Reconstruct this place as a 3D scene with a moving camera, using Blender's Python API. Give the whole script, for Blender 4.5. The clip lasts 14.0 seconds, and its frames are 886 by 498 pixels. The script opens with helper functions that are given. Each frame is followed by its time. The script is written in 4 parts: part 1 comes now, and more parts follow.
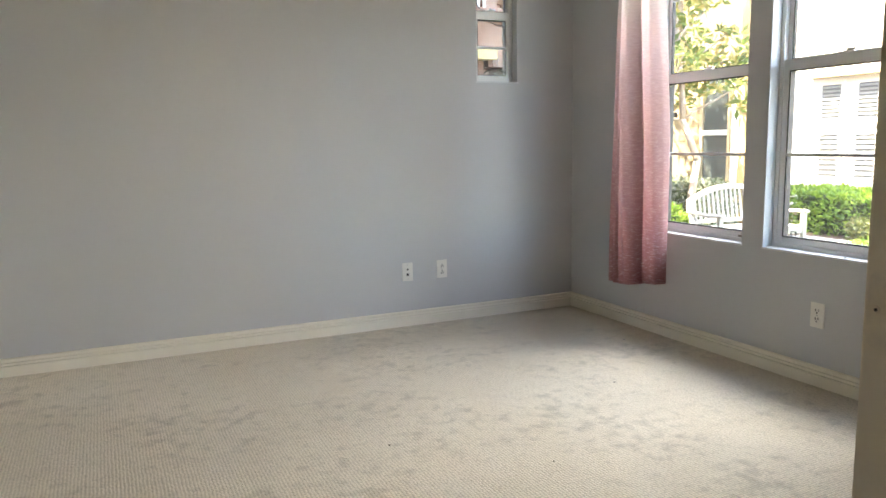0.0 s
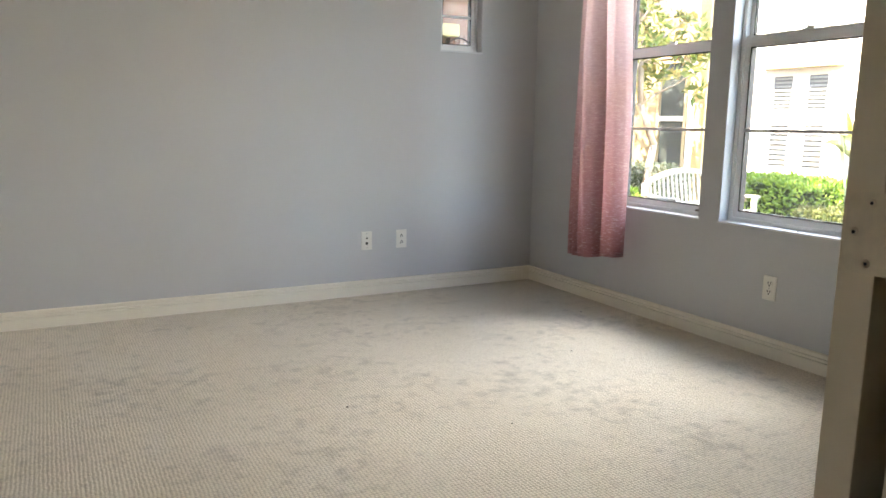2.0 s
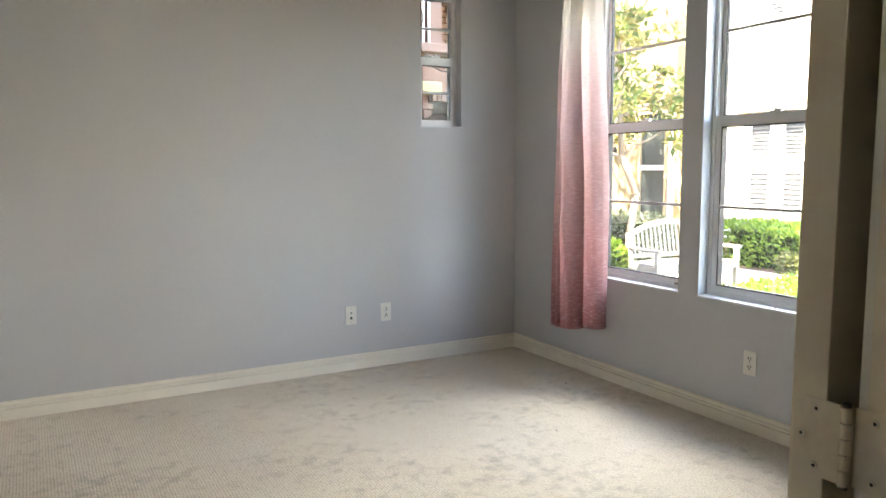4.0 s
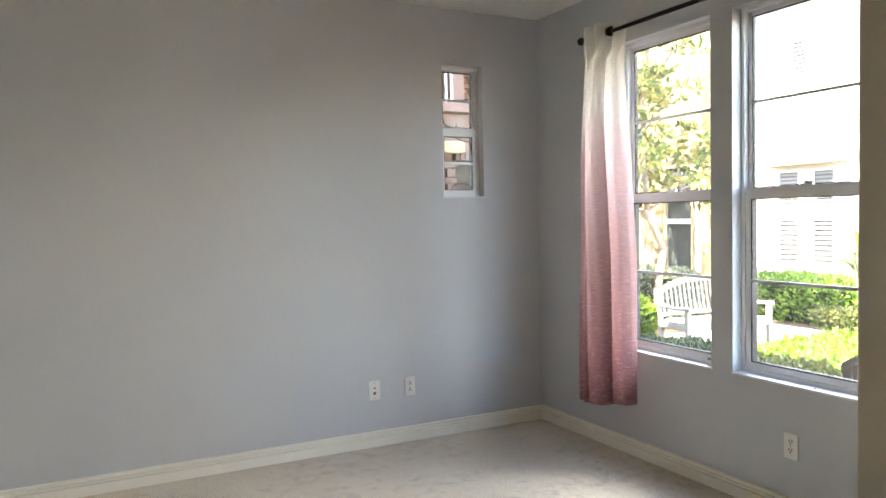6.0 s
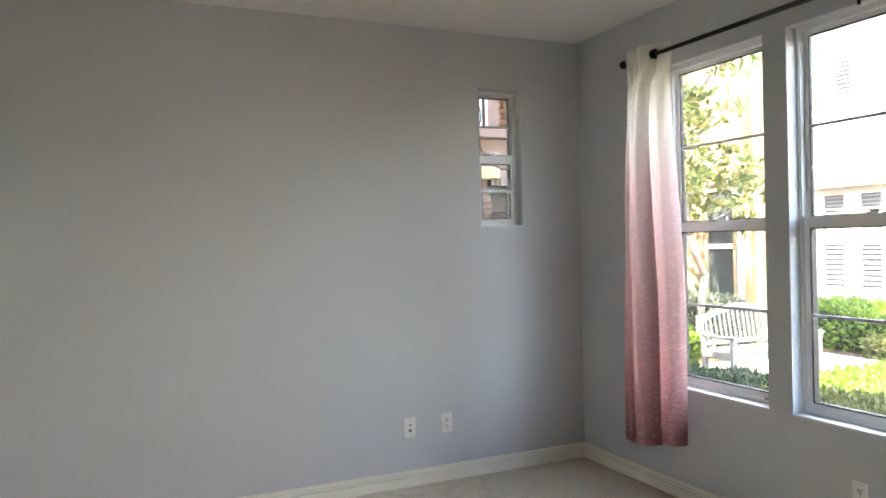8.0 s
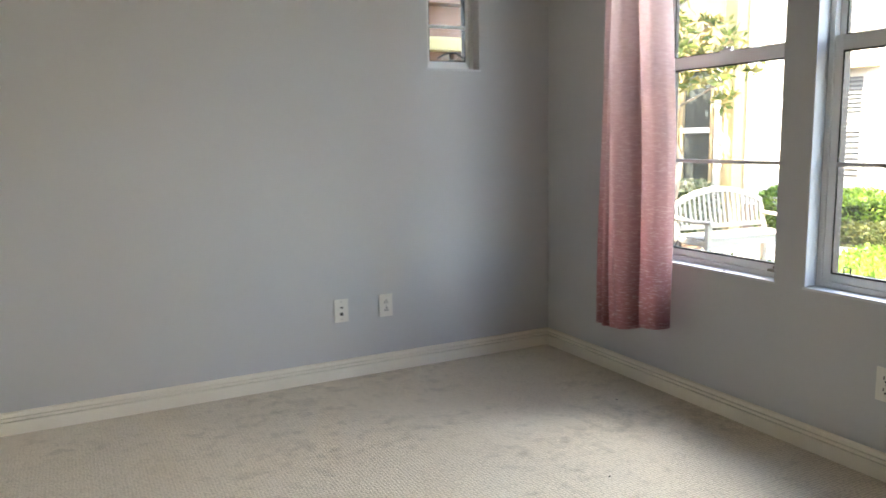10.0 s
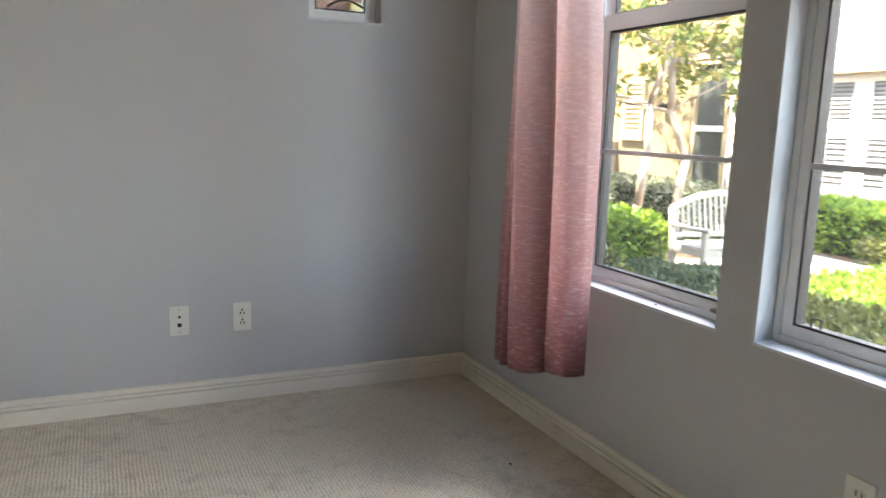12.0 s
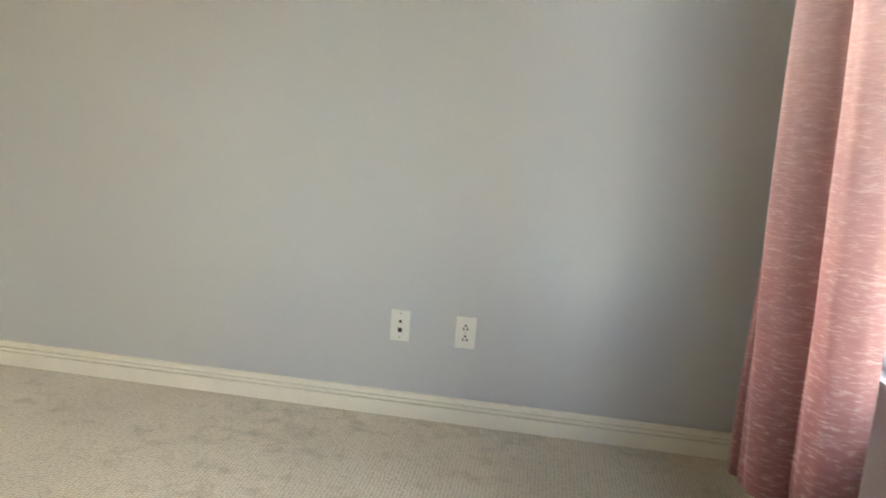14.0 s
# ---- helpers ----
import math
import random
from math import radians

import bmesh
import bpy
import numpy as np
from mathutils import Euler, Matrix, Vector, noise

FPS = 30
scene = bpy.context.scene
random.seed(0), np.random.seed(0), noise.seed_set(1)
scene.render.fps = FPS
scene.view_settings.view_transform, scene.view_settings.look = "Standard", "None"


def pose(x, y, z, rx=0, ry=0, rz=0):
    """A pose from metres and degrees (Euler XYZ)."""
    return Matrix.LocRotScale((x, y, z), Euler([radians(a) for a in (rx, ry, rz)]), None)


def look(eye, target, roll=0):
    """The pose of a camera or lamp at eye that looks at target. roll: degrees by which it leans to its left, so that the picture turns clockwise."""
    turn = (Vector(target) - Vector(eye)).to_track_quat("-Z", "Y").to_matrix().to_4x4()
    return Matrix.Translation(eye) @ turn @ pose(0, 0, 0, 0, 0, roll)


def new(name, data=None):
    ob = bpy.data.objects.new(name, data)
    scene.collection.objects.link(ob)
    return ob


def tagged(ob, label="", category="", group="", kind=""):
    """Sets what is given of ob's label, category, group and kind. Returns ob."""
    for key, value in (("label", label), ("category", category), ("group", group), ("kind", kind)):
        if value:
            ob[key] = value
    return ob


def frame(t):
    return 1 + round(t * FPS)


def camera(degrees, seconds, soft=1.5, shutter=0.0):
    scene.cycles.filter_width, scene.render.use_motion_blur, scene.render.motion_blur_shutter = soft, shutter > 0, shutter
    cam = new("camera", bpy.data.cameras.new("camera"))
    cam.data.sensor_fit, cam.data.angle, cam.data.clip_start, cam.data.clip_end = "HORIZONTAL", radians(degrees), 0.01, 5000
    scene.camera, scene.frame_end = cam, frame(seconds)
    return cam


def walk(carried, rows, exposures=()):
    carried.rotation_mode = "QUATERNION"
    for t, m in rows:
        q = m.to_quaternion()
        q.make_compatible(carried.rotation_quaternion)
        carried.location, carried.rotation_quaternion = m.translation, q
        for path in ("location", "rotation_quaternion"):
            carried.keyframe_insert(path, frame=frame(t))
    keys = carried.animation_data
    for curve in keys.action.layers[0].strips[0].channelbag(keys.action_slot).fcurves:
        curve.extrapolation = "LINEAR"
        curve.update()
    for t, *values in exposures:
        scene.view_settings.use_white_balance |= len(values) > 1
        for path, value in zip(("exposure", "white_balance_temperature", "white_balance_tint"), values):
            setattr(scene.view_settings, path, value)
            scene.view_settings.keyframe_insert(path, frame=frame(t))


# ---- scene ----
cam = camera(62.0, 14.0, shutter=0.4)
PATH = [
    (0, (0.238, 0.257, 1.127), (1.066, 2.055, 0.841), -1.0),
    (0.5, (0.251, 0.246, 1.098), (1.106, 2.029, 0.801), -0.1),
    (1, (0.257, 0.265, 1.056), (1.136, 2.035, 0.747), 0.5),
    (1.5, (0.248, 0.277, 1.016), (1.155, 2.029, 0.689), 0.9),
    (2, (0.219, 0.28, 1.047), (1.152, 2.018, 0.714), 0.9),
    (2.5, (0.229, 0.277, 1.101), (1.186, 2.004, 0.782), 0.6),
    (3, (0.239, 0.276, 1.145), (1.213, 1.999, 0.86), 0.1),
    (3.2, (0.24, 0.272, 1.16), (1.217, 1.996, 0.891), 0.2),
    (5.3, (0.275, 0.258, 1.333), (1.217, 2.018, 1.202), -1.4),
    (5.5, (0.296, 0.278, 1.332), (1.227, 2.044, 1.221), -1.3),
    (6, (0.29, 0.322, 1.37), (1.202, 2.1, 1.285), -1.1),
    (6.5, (0.29, 0.337, 1.425), (1.183, 2.126, 1.38), -1.2),
    (7, (0.294, 0.335, 1.439), (1.162, 2.137, 1.448), -1.3),
    (7.2, (0.289, 0.342, 1.447), (1.15, 2.147, 1.469), -1.3),
    (9.3, (0.584, 0.85, 1.229), (1.379, 2.675, 1.031), -1.1),
    (9.5, (0.633, 0.917, 1.198), (1.445, 2.73, 0.967), -1.0),
    (10, (0.781, 1.076, 1.155), (1.673, 2.842, 0.86), -1.1),
    (10.5, (1.017, 1.226, 1.115), (1.987, 2.944, 0.791), -0.8),
    (11, (1.249, 1.355, 1.081), (2.264, 3.048, 0.759), -0.5),
    (11.5, (1.46, 1.446, 1.096), (2.445, 3.156, 0.773), 0.9),
    (12, (1.657, 1.541, 1.103), (2.496, 3.327, 0.776), 2.0),
    (12.5, (1.896, 1.632, 1.103), (2.478, 3.52, 0.792), 2.4),
    (13, (2.124, 1.693, 1.103), (2.353, 3.648, 0.75), 2.9),
    (13.5, (2.213, 1.8, 1.139), (2.26, 3.753, 0.712), 4.4),
    (14, (2.379, 1.937, 1.09), (2.118, 3.887, 0.729), 4.4),
]
walk(cam, [(t, look(eye, target, roll)) for t, eye, target, roll in PATH], exposures=[(0.0, 5.0, 7350, 11), (3.0, 5.04, 7350, 12), (5.5, 5.08, 7150, 12), (7.0, 4.97, 7000, 12), (9.5, 4.86, 7000, 11), (10.5, 4.75, 7550, 12), (12.5, 4.65, 7300, 11), (13.2, 5.08, 7350, 10), (14.0, 5.24, 8250, 8)])

# ---- world, sun, exposure ----
world = bpy.data.worlds.new("sky")
scene.world = world
world.use_nodes = True
wn = world.node_tree
wn.nodes.clear()
sky = wn.nodes.new("ShaderNodeTexSky")
sky.sky_type = "NISHITA"
sky.sun_disc = False
SUN_EL, SUN_AZ = radians(58.5), radians(283)      # azimuth clockwise from +y
sky.sun_elevation, sky.sun_rotation = SUN_EL, SUN_AZ
bgn = wn.nodes.new("ShaderNodeBackground")
bgn.inputs["Strength"].default_value = 0.115
won = wn.nodes.new("ShaderNodeOutputWorld")
wn.links.new(sky.outputs[0], bgn.inputs["Color"])
wn.links.new(bgn.outputs[0], won.inputs["Surface"])
sun_data = bpy.data.lights.new("sun", "SUN")
sun_data.energy, sun_data.angle, sun_data.color = 2.0, radians(0.53), (1.0, 0.94, 0.84)
sun = new("sun", sun_data)
sun_from = Vector((math.sin(SUN_AZ) * math.cos(SUN_EL), math.cos(SUN_AZ) * math.cos(SUN_EL), math.sin(SUN_EL)))
sun.matrix_world = look(sun_from * 40, (0, 0, 0))

# added fill lamps, out of view low to the south-east and high to the east, that brighten the room through the tall
# windows beyond the sky's own light
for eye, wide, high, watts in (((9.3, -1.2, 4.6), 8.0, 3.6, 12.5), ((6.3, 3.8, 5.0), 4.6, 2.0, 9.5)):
    lamp = bpy.data.lights.new("added_fill_lamp", "AREA")
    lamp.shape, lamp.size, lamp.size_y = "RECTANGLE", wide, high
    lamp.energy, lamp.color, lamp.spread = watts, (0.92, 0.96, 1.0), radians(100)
    new("added_fill_lamp", lamp).matrix_world = look(eye, (3.1, 2.9, 1.5))

# ---- materials ----


class Nodes:
    """A small wrapper to write node materials briefly."""

    def __init__(self, name):
        self.mat = bpy.data.materials.new(name)
        self.mat.use_nodes = True
        self.t = self.mat.node_tree
        self.bsdf = self.t.nodes["Principled BSDF"]
        self.out = self.t.nodes["Material Output"]
        self.coord = self.t.nodes.new("ShaderNodeTexCoord").outputs["Object"]

    def add(self, kind, **sets):
        n = self.t.nodes.new(kind)
        for k, v in sets.items():
            if k in n.inputs.keys():
                if hasattr(v, "is_linked"):
                    self.t.links.new(v, n.inputs[k])
                else:
                    n.inputs[k].default_value = v
        return n

    def link(self, a, b):
        self.t.links.new(a, b)

    def noise(self, scale, detail=4.0, rough=0.55, vec=None):
        n = self.add("ShaderNodeTexNoise", Scale=scale, Detail=detail, Roughness=rough)
        self.link(vec or self.coord, n.inputs["Vector"])
        return n.outputs["Fac"]

    def stretch(self, sx, sy, sz):
        m = self.add("ShaderNodeMapping")
        m.inputs["Scale"].default_value = (sx, sy, sz)
        self.link(self.coord, m.inputs["Vector"])
        return m.outputs[0]

    def ramp(self, fac, stops):
        r = self.add("ShaderNodeValToRGB")
        els = r.color_ramp.elements
        while len(els) < len(stops):
            els.new(0.5)
        for e, (p, c) in zip(els, stops):
            e.position, e.color = p, (*c, 1)
        self.link(fac, r.inputs[0])
        return r.outputs[0]

    def math(self, op, a, b=None):
        m = self.t.nodes.new("ShaderNodeMath")
        m.operation = op
        for i, v in enumerate((a, b)):
            if v is None:
                continue
            if hasattr(v, "is_linked"):
                self.link(v, m.inputs[i])
            else:
                m.inputs[i].default_value = v
        return m.outputs[0]

    def mix(self, fac, a, b, mode="MIX"):
        m = self.t.nodes.new("ShaderNodeMix")
        m.data_type, m.blend_type = "RGBA", mode
        for sock, v in ((m.inputs[0], fac), (m.inputs[6], a), (m.inputs[7], b)):
            if hasattr(v, "is_linked"):
                self.link(v, sock)
            else:
                sock.default_value = v if isinstance(v, float) else (*v, 1)
        return m.outputs[2]

    def bump(self, height, strength=0.2, dist=0.005):
        b = self.add("ShaderNodeBump", Strength=strength, Distance=dist)
        self.link(height, b.inputs["Height"])
        self.link(b.outputs[0], self.bsdf.inputs["Normal"])

    def done(self, color=None, rough=0.5, metal=0.0, spec=0.5):
        if color is not None:
            if hasattr(color, "is_linked"):
                self.link(color, self.bsdf.inputs["Base Color"])
            else:
                self.bsdf.inputs["Base Color"].default_value = (*color, 1)
        if hasattr(rough, "is_linked"):
            self.link(rough, self.bsdf.inputs["Roughness"])
        else:
            self.bsdf.inputs["Roughness"].default_value = rough
        self.bsdf.inputs["Metallic"].default_value = metal
        self.bsdf.inputs["Specular IOR Level"].default_value = spec
        return self.mat


def scaled(c, k):
    return tuple(min(1.0, v * k) for v in c)


def plain(name, color, rough=0.5, vary=0.06, scale=14.0, fine=120.0, bump=0.05, dist=0.001, metal=0.0, spec=0.5):
    """A surface of one colour with soft mottling, fine grain and slight relief."""
    n = Nodes(name)
    big = n.ramp(n.noise(scale, 3), [(0.3, scaled(color, 1 - vary)), (0.7, scaled(color, 1 + vary))])
    small = n.noise(fine, 3)
    n.bump(small, bump, dist)
    return n.done(big, rough, metal, spec)


def wall_paint():
    n = Nodes("grey_wall_paint")
    c = n.ramp(n.noise(0.9, 3), [(0.3, (0.555, 0.56, 0.565)), (0.7, (0.585, 0.59, 0.593))])
    roller = n.math("ADD", n.noise(260, 3), n.math("MULTIPLY", n.noise(45, 2), 0.6))
    n.bump(roller, 0.12, 0.0012)
    return n.done(c, n.math("ADD", n.math("MULTIPLY", n.noise(3, 2), 0.12), 0.5), spec=0.3)


def carpet_mat():
    """Cut-and-loop carpet: small loops in rows, with soil spots."""
    n = Nodes("beige_loop_carpet")
    wob = n.add("ShaderNodeVectorMath")
    wob.operation = "ADD"
    nz = n.add("ShaderNodeTexNoise", Scale=14.0, Detail=3.0)
    sc = n.add("ShaderNodeVectorMath")
    sc.operation = "SCALE"
    sc.inputs["Scale"].default_value = 0.006
    n.link(n.coord, nz.inputs["Vector"])
    n.link(nz.outputs["Color"], sc.inputs[0])
    n.link(n.coord, wob.inputs[0])
    n.link(sc.outputs[0], wob.inputs[1])
    vor = n.add("ShaderNodeTexVoronoi", Scale=84.0, Randomness=0.28)
    n.link(wob.outputs[0], vor.inputs["Vector"])
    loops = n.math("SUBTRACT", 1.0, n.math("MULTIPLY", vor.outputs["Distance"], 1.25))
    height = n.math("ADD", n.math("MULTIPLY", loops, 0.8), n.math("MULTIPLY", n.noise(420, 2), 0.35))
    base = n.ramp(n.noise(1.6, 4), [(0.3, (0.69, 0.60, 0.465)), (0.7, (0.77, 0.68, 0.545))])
    # shade between the loops, painted into the colour by their height
    groove_shade = n.ramp(height, [(0.30, (0.62, 0.59, 0.54)), (0.70, (1.05, 1.05, 1.05))])
    col = n.mix(0.8, base, groove_shade, "MULTIPLY")
    spots = n.ramp(n.math("MULTIPLY", n.noise(13.0, 6, 0.62), n.math("ADD", n.noise(1.7, 2), 0.5)), [(0.53, (0, 0, 0)), (0.74, (1, 1, 1))])
    col = n.mix(n.math("MULTIPLY", spots, 0.68), col, (0.40, 0.34, 0.255))
    n.bump(height, 0.75, 0.004)
    n.bsdf.inputs["Sheen Weight"].default_value = 0.25
    return n.done(col, 0.95, spec=0.1)


def curtain_mat():
    """Ombre linen-look cloth: white at the top running into dusty rose, with slubs across."""
    n = Nodes("ombre_pink_curtain_cloth")
    sep = n.add("ShaderNodeSeparateXYZ")
    n.link(n.coord, sep.inputs[0])
    z = n.math("ADD", sep.outputs[2], n.math("MULTIPLY", n.math("SUBTRACT", n.noise(6, 3), 0.5), 0.10))
    t = n.math("DIVIDE", z, 2.15)
    dye = n.ramp(t, [(0.0, (0.42, 0.195, 0.20)), (0.22, (0.55, 0.345, 0.345)), (0.47, (0.69, 0.53, 0.525)), (0.64, (0.775, 0.645, 0.64)), (0.78, (0.82, 0.785, 0.745))])
    slub = n.noise(1.0, 5, 0.65, n.stretch(70, 70, 460))
    slub2 = n.noise(1.0, 3, 0.6, n.stretch(30, 30, 130))
    threads = n.math("MULTIPLY", slub, slub2)
    shade = n.ramp(threads, [(0.14, (0.88, 0.87, 0.87)), (0.26, (1.0, 1.0, 1.0))])
    pale = n.ramp(threads, [(0.27, (0, 0, 0)), (0.37, (1, 1, 1))])
    col = n.mix(n.math("MULTIPLY", pale, 0.5), n.mix(0.8, dye, shade, "MULTIPLY"), (0.82, 0.765, 0.745))
    n.bump(n.math("ADD", slub, n.math("MULTIPLY", n.noise(1.0, 2, 0.5, n.stretch(700, 700, 700)), 0.5)), 0.15, 0.001)
    mat = n.done(col, 0.8, spec=0.2)
    n.bsdf.inputs["Sheen Weight"].default_value = 0.3
    trans = n.add("ShaderNodeBsdfTranslucent")
    n.link(col, trans.inputs["Color"])
    mixs = n.add("ShaderNodeMixShader")
    mixs.inputs[0].default_value = 0.20
    n.link(n.bsdf.outputs[0], mixs.inputs[1])
    n.link(trans.outputs[0], mixs.inputs[2])
    n.link(mixs.outputs[0], n.out.inputs["Surface"])
    return mat


def glass_mat():
    """Clear pane: lets light straight through and mirrors at grazing angles."""
    n = Nodes("window_glass")
    tr = n.add("ShaderNodeBsdfTransparent")
    tr.inputs["Color"].default_value = (0.95, 0.965, 0.955, 1)
    gl = n.add("ShaderNodeBsdfGlossy", Roughness=0.02)
    lw = n.add("ShaderNodeLayerWeight", Blend=0.5)
    gloss = n.math("ADD", n.math("MULTIPLY", n.math("POWER", lw.outputs["Facing"], 4.0), 0.6), 0.006)
    mixs = n.add("ShaderNodeMixShader")
    n.link(gloss, mixs.inputs[0])
    # translucent veil mixed in: dust on the pane plus painted haze and glare
    dust_haze = n.add("ShaderNodeBsdfTranslucent")
    dust_haze.inputs["Color"].default_value = (0.8, 0.8, 0.78, 1)
    film = n.add("ShaderNodeMixShader")
    n.link(n.math("MULTIPLY", n.ramp(n.noise(5, 4), [(0.3, (0.4, 0.4, 0.4)), (0.7, (1, 1, 1))]), 0.010), film.inputs[0])
    n.link(tr.outputs[0], film.inputs[1])
    n.link(dust_haze.outputs[0], film.inputs[2])
    n.link(film.outputs[0], mixs.inputs[1])
    n.link(gl.outputs[0], mixs.inputs[2])
    n.link(mixs.outputs[0], n.out.inputs["Surface"])
    return n.mat


def leaf_mat(name, dark, mid, light, trans=0.35):
    n = Nodes(name)
    info = n.add("ShaderNodeNewGeometry")
    c = n.ramp(info.outputs["Random Per Island"], [(0.0, dark), (0.5, mid), (1.0, light)])
    c = n.mix(0.5, c, n.ramp(n.noise(9, 3), [(0.3, (0.6, 0.6, 0.6)), (0.7, (1.2, 1.2, 1.2))]), "MULTIPLY")
    mat = n.done(c, 0.5, spec=0.35)
    tl = n.add("ShaderNodeBsdfTranslucent")
    n.link(c, tl.inputs["Color"])
    mixs = n.add("ShaderNodeMixShader")
    mixs.inputs[0].default_value = trans
    n.link(n.bsdf.outputs[0], mixs.inputs[1])
    n.link(tl.outputs[0], mixs.inputs[2])
    n.link(mixs.outputs[0], n.out.inputs["Surface"])
    return mat


def brick_mat(name, a, b, c):
    n = Nodes(name)
    info = n.add("ShaderNodeObjectInfo")
    geo = n.add("ShaderNodeNewGeometry")
    rnd = n.math("FRACT", n.math("ADD", info.outputs["Random"], geo.outputs["Random Per Island"]))
    col = n.ramp(rnd, [(0.0, a), (0.5, b), (1.0, c)])
    col = n.mix(0.5, col, n.ramp(n.noise(30, 4), [(0.3, (0.7, 0.7, 0.7)), (0.7, (1.2, 1.2, 1.2))]), "MULTIPLY")
    n.bump(n.noise(90, 4), 0.4, 0.004)
    return n.done(col, 0.9, spec=0.2)


def weathered_wood(name, a, b):
    n = Nodes(name)
    g = n.noise(1.0, 5, 0.6, n.stretch(60, 60, 60))
    streak = n.noise(1.0, 4, 0.6, n.stretch(6, 90, 90))
    col = n.ramp(n.math("ADD", n.math("MULTIPLY", g, 0.4), n.math("MULTIPLY", streak, 0.6)), [(0.3, a), (0.7, b)])
    n.bump(streak, 0.3, 0.002)
    return n.done(col, 0.8, spec=0.25)


M_WALL = wall_paint()
M_CEIL = plain("white_ceiling_paint", (0.74, 0.725, 0.69), 0.8, 0.02, 1.5, 170, 0.2, 0.002, spec=0.2)
M_TRIM = plain("cream_trim_paint", (0.90, 0.855, 0.745), 0.38, 0.025, 5, 90, 0.06, 0.0008)
# cream paint tinted warmer, with the hall's warm light put into the colour
M_DOOR = plain("light_warmed_cream_door_paint", (0.86, 0.75, 0.585), 0.4, 0.03, 5, 70, 0.08, 0.001)
M_VINYL = plain("white_vinyl", (0.82, 0.82, 0.81), 0.35, 0.015, 6, 200, 0.02, 0.0005)
M_SILLP = plain("white_sill_paint", (0.68, 0.69, 0.70), 0.42, 0.03, 6, 80, 0.08, 0.001)
M_GASKET = plain("black_rubber_gasket", (0.012, 0.012, 0.013), 0.6, 0.1, 40)
M_MUNTIN = plain("grey_white_muntin", (0.60, 0.615, 0.62), 0.4, 0.03, 20)
M_GLASS = glass_mat()
M_CARPET = carpet_mat()
M_CURTAIN = curtain_mat()
M_BLACK = plain("black_iron", (0.018, 0.016, 0.015), 0.42, 0.2, 60, 200, 0.1, 0.0006, metal=0.6)
M_PLATE = plain("ivory_plastic_plate", (0.82, 0.80, 0.74), 0.32, 0.02, 30, 200, 0.02, 0.0004)
M_SLOT = plain("dark_socket_slot", (0.015, 0.014, 0.013), 0.6, 0.1, 60)
M_SCREW = plain("dull_screw_metal", (0.22, 0.19, 0.15), 0.4, 0.2, 200, metal=0.8)
M_HINGE = plain("painted_over_hinge", (0.82, 0.72, 0.565), 0.36, 0.05, 60, 240, 0.15, 0.0008)
M_STEEL = plain("zinc_latch", (0.42, 0.42, 0.42), 0.35, 0.1, 60, metal=0.8)
M_SPECK = plain("dark_lint", (0.03, 0.025, 0.02), 0.9)
M_STUCCO_Y = plain("yellow_stucco", (0.225, 0.168, 0.095), 0.9, 0.08, 2.0, 60, 0.5, 0.006, spec=0.2)
M_STUCCO_W = plain("white_stucco", (0.76, 0.73, 0.68), 0.9, 0.04, 2.0, 60, 0.5, 0.006, spec=0.2)
M_STUCCO_P = plain("pink_stucco", (0.24, 0.15, 0.115), 0.9, 0.06, 2.0, 60, 0.5, 0.006, spec=0.2)
M_GARDEN_WALL = plain("beige_garden_wall_stucco", (0.36, 0.28, 0.205), 0.9, 0.1, 2.5, 60, 0.5, 0.006, spec=0.2)
M_TRIM_B = plain("tan_window_trim", (0.42, 0.32, 0.19), 0.7, 0.08, 8)
M_SCREEN = plain("grey_window_screen", (0.052, 0.060, 0.056), 0.25, 0.1, 3)
M_SHUTTER = plain("pale_grey_blind_slat", (0.28, 0.28, 0.28), 0.6, 0.05, 12)
# panel behind the slats, coloured darker to give the gaps their shade
M_SLAT_BACK = plain("slat_gap_shade", (0.14, 0.143, 0.146), 0.6, 0.05, 6)
M_YPOST = plain("ochre_porch_post", (0.50, 0.36, 0.17), 0.8, 0.08, 4)
M_LAMPSHADE = plain("yellow_awning_cloth", (0.45, 0.39, 0.19), 0.8, 0.05, 8)
M_DARKDOOR = plain("dark_red_brown_timber", (0.048, 0.017, 0.015), 0.6, 0.15, 9)
M_ROOF = plain("brown_roof_tile", (0.24, 0.13, 0.09), 0.9, 0.15, 5, 40, 0.6, 0.01)
M_CONC = plain("pale_concrete_paving", (0.40, 0.365, 0.31), 0.9, 0.1, 3, 70, 0.4, 0.004)
M_SOIL = plain("brown_garden_soil", (0.13, 0.085, 0.055), 1.0, 0.3, 5, 40, 0.8, 0.02, spec=0.1)
M_BENCH = weathered_wood("weathered_pale_teak", (0.24, 0.215, 0.185), (0.36, 0.335, 0.295))
M_CHAIR = weathered_wood("dark_weathered_teak", (0.028, 0.019, 0.014), (0.055, 0.040, 0.031))
M_BARK = plain("pale_grey_bark", (0.33, 0.27, 0.22), 0.95, 0.25, 9, 60, 0.8, 0.01, spec=0.1)
M_BRICK = brick_mat("red_brown_brick", (0.13, 0.07, 0.058), (0.165, 0.092, 0.076), (0.20, 0.118, 0.098))
M_BRICK_P = brick_mat("pale_pink_brick", (0.15, 0.098, 0.08), (0.185, 0.125, 0.105), (0.23, 0.16, 0.135))
M_BRICK_O = brick_mat("orange_brown_brick", (0.17, 0.085, 0.05), (0.22, 0.115, 0.07), (0.28, 0.16, 0.10))
M_BRICK_W = brick_mat("white_painted_brick", (0.72, 0.68, 0.62), (0.76, 0.73, 0.68), (0.80, 0.77, 0.73))
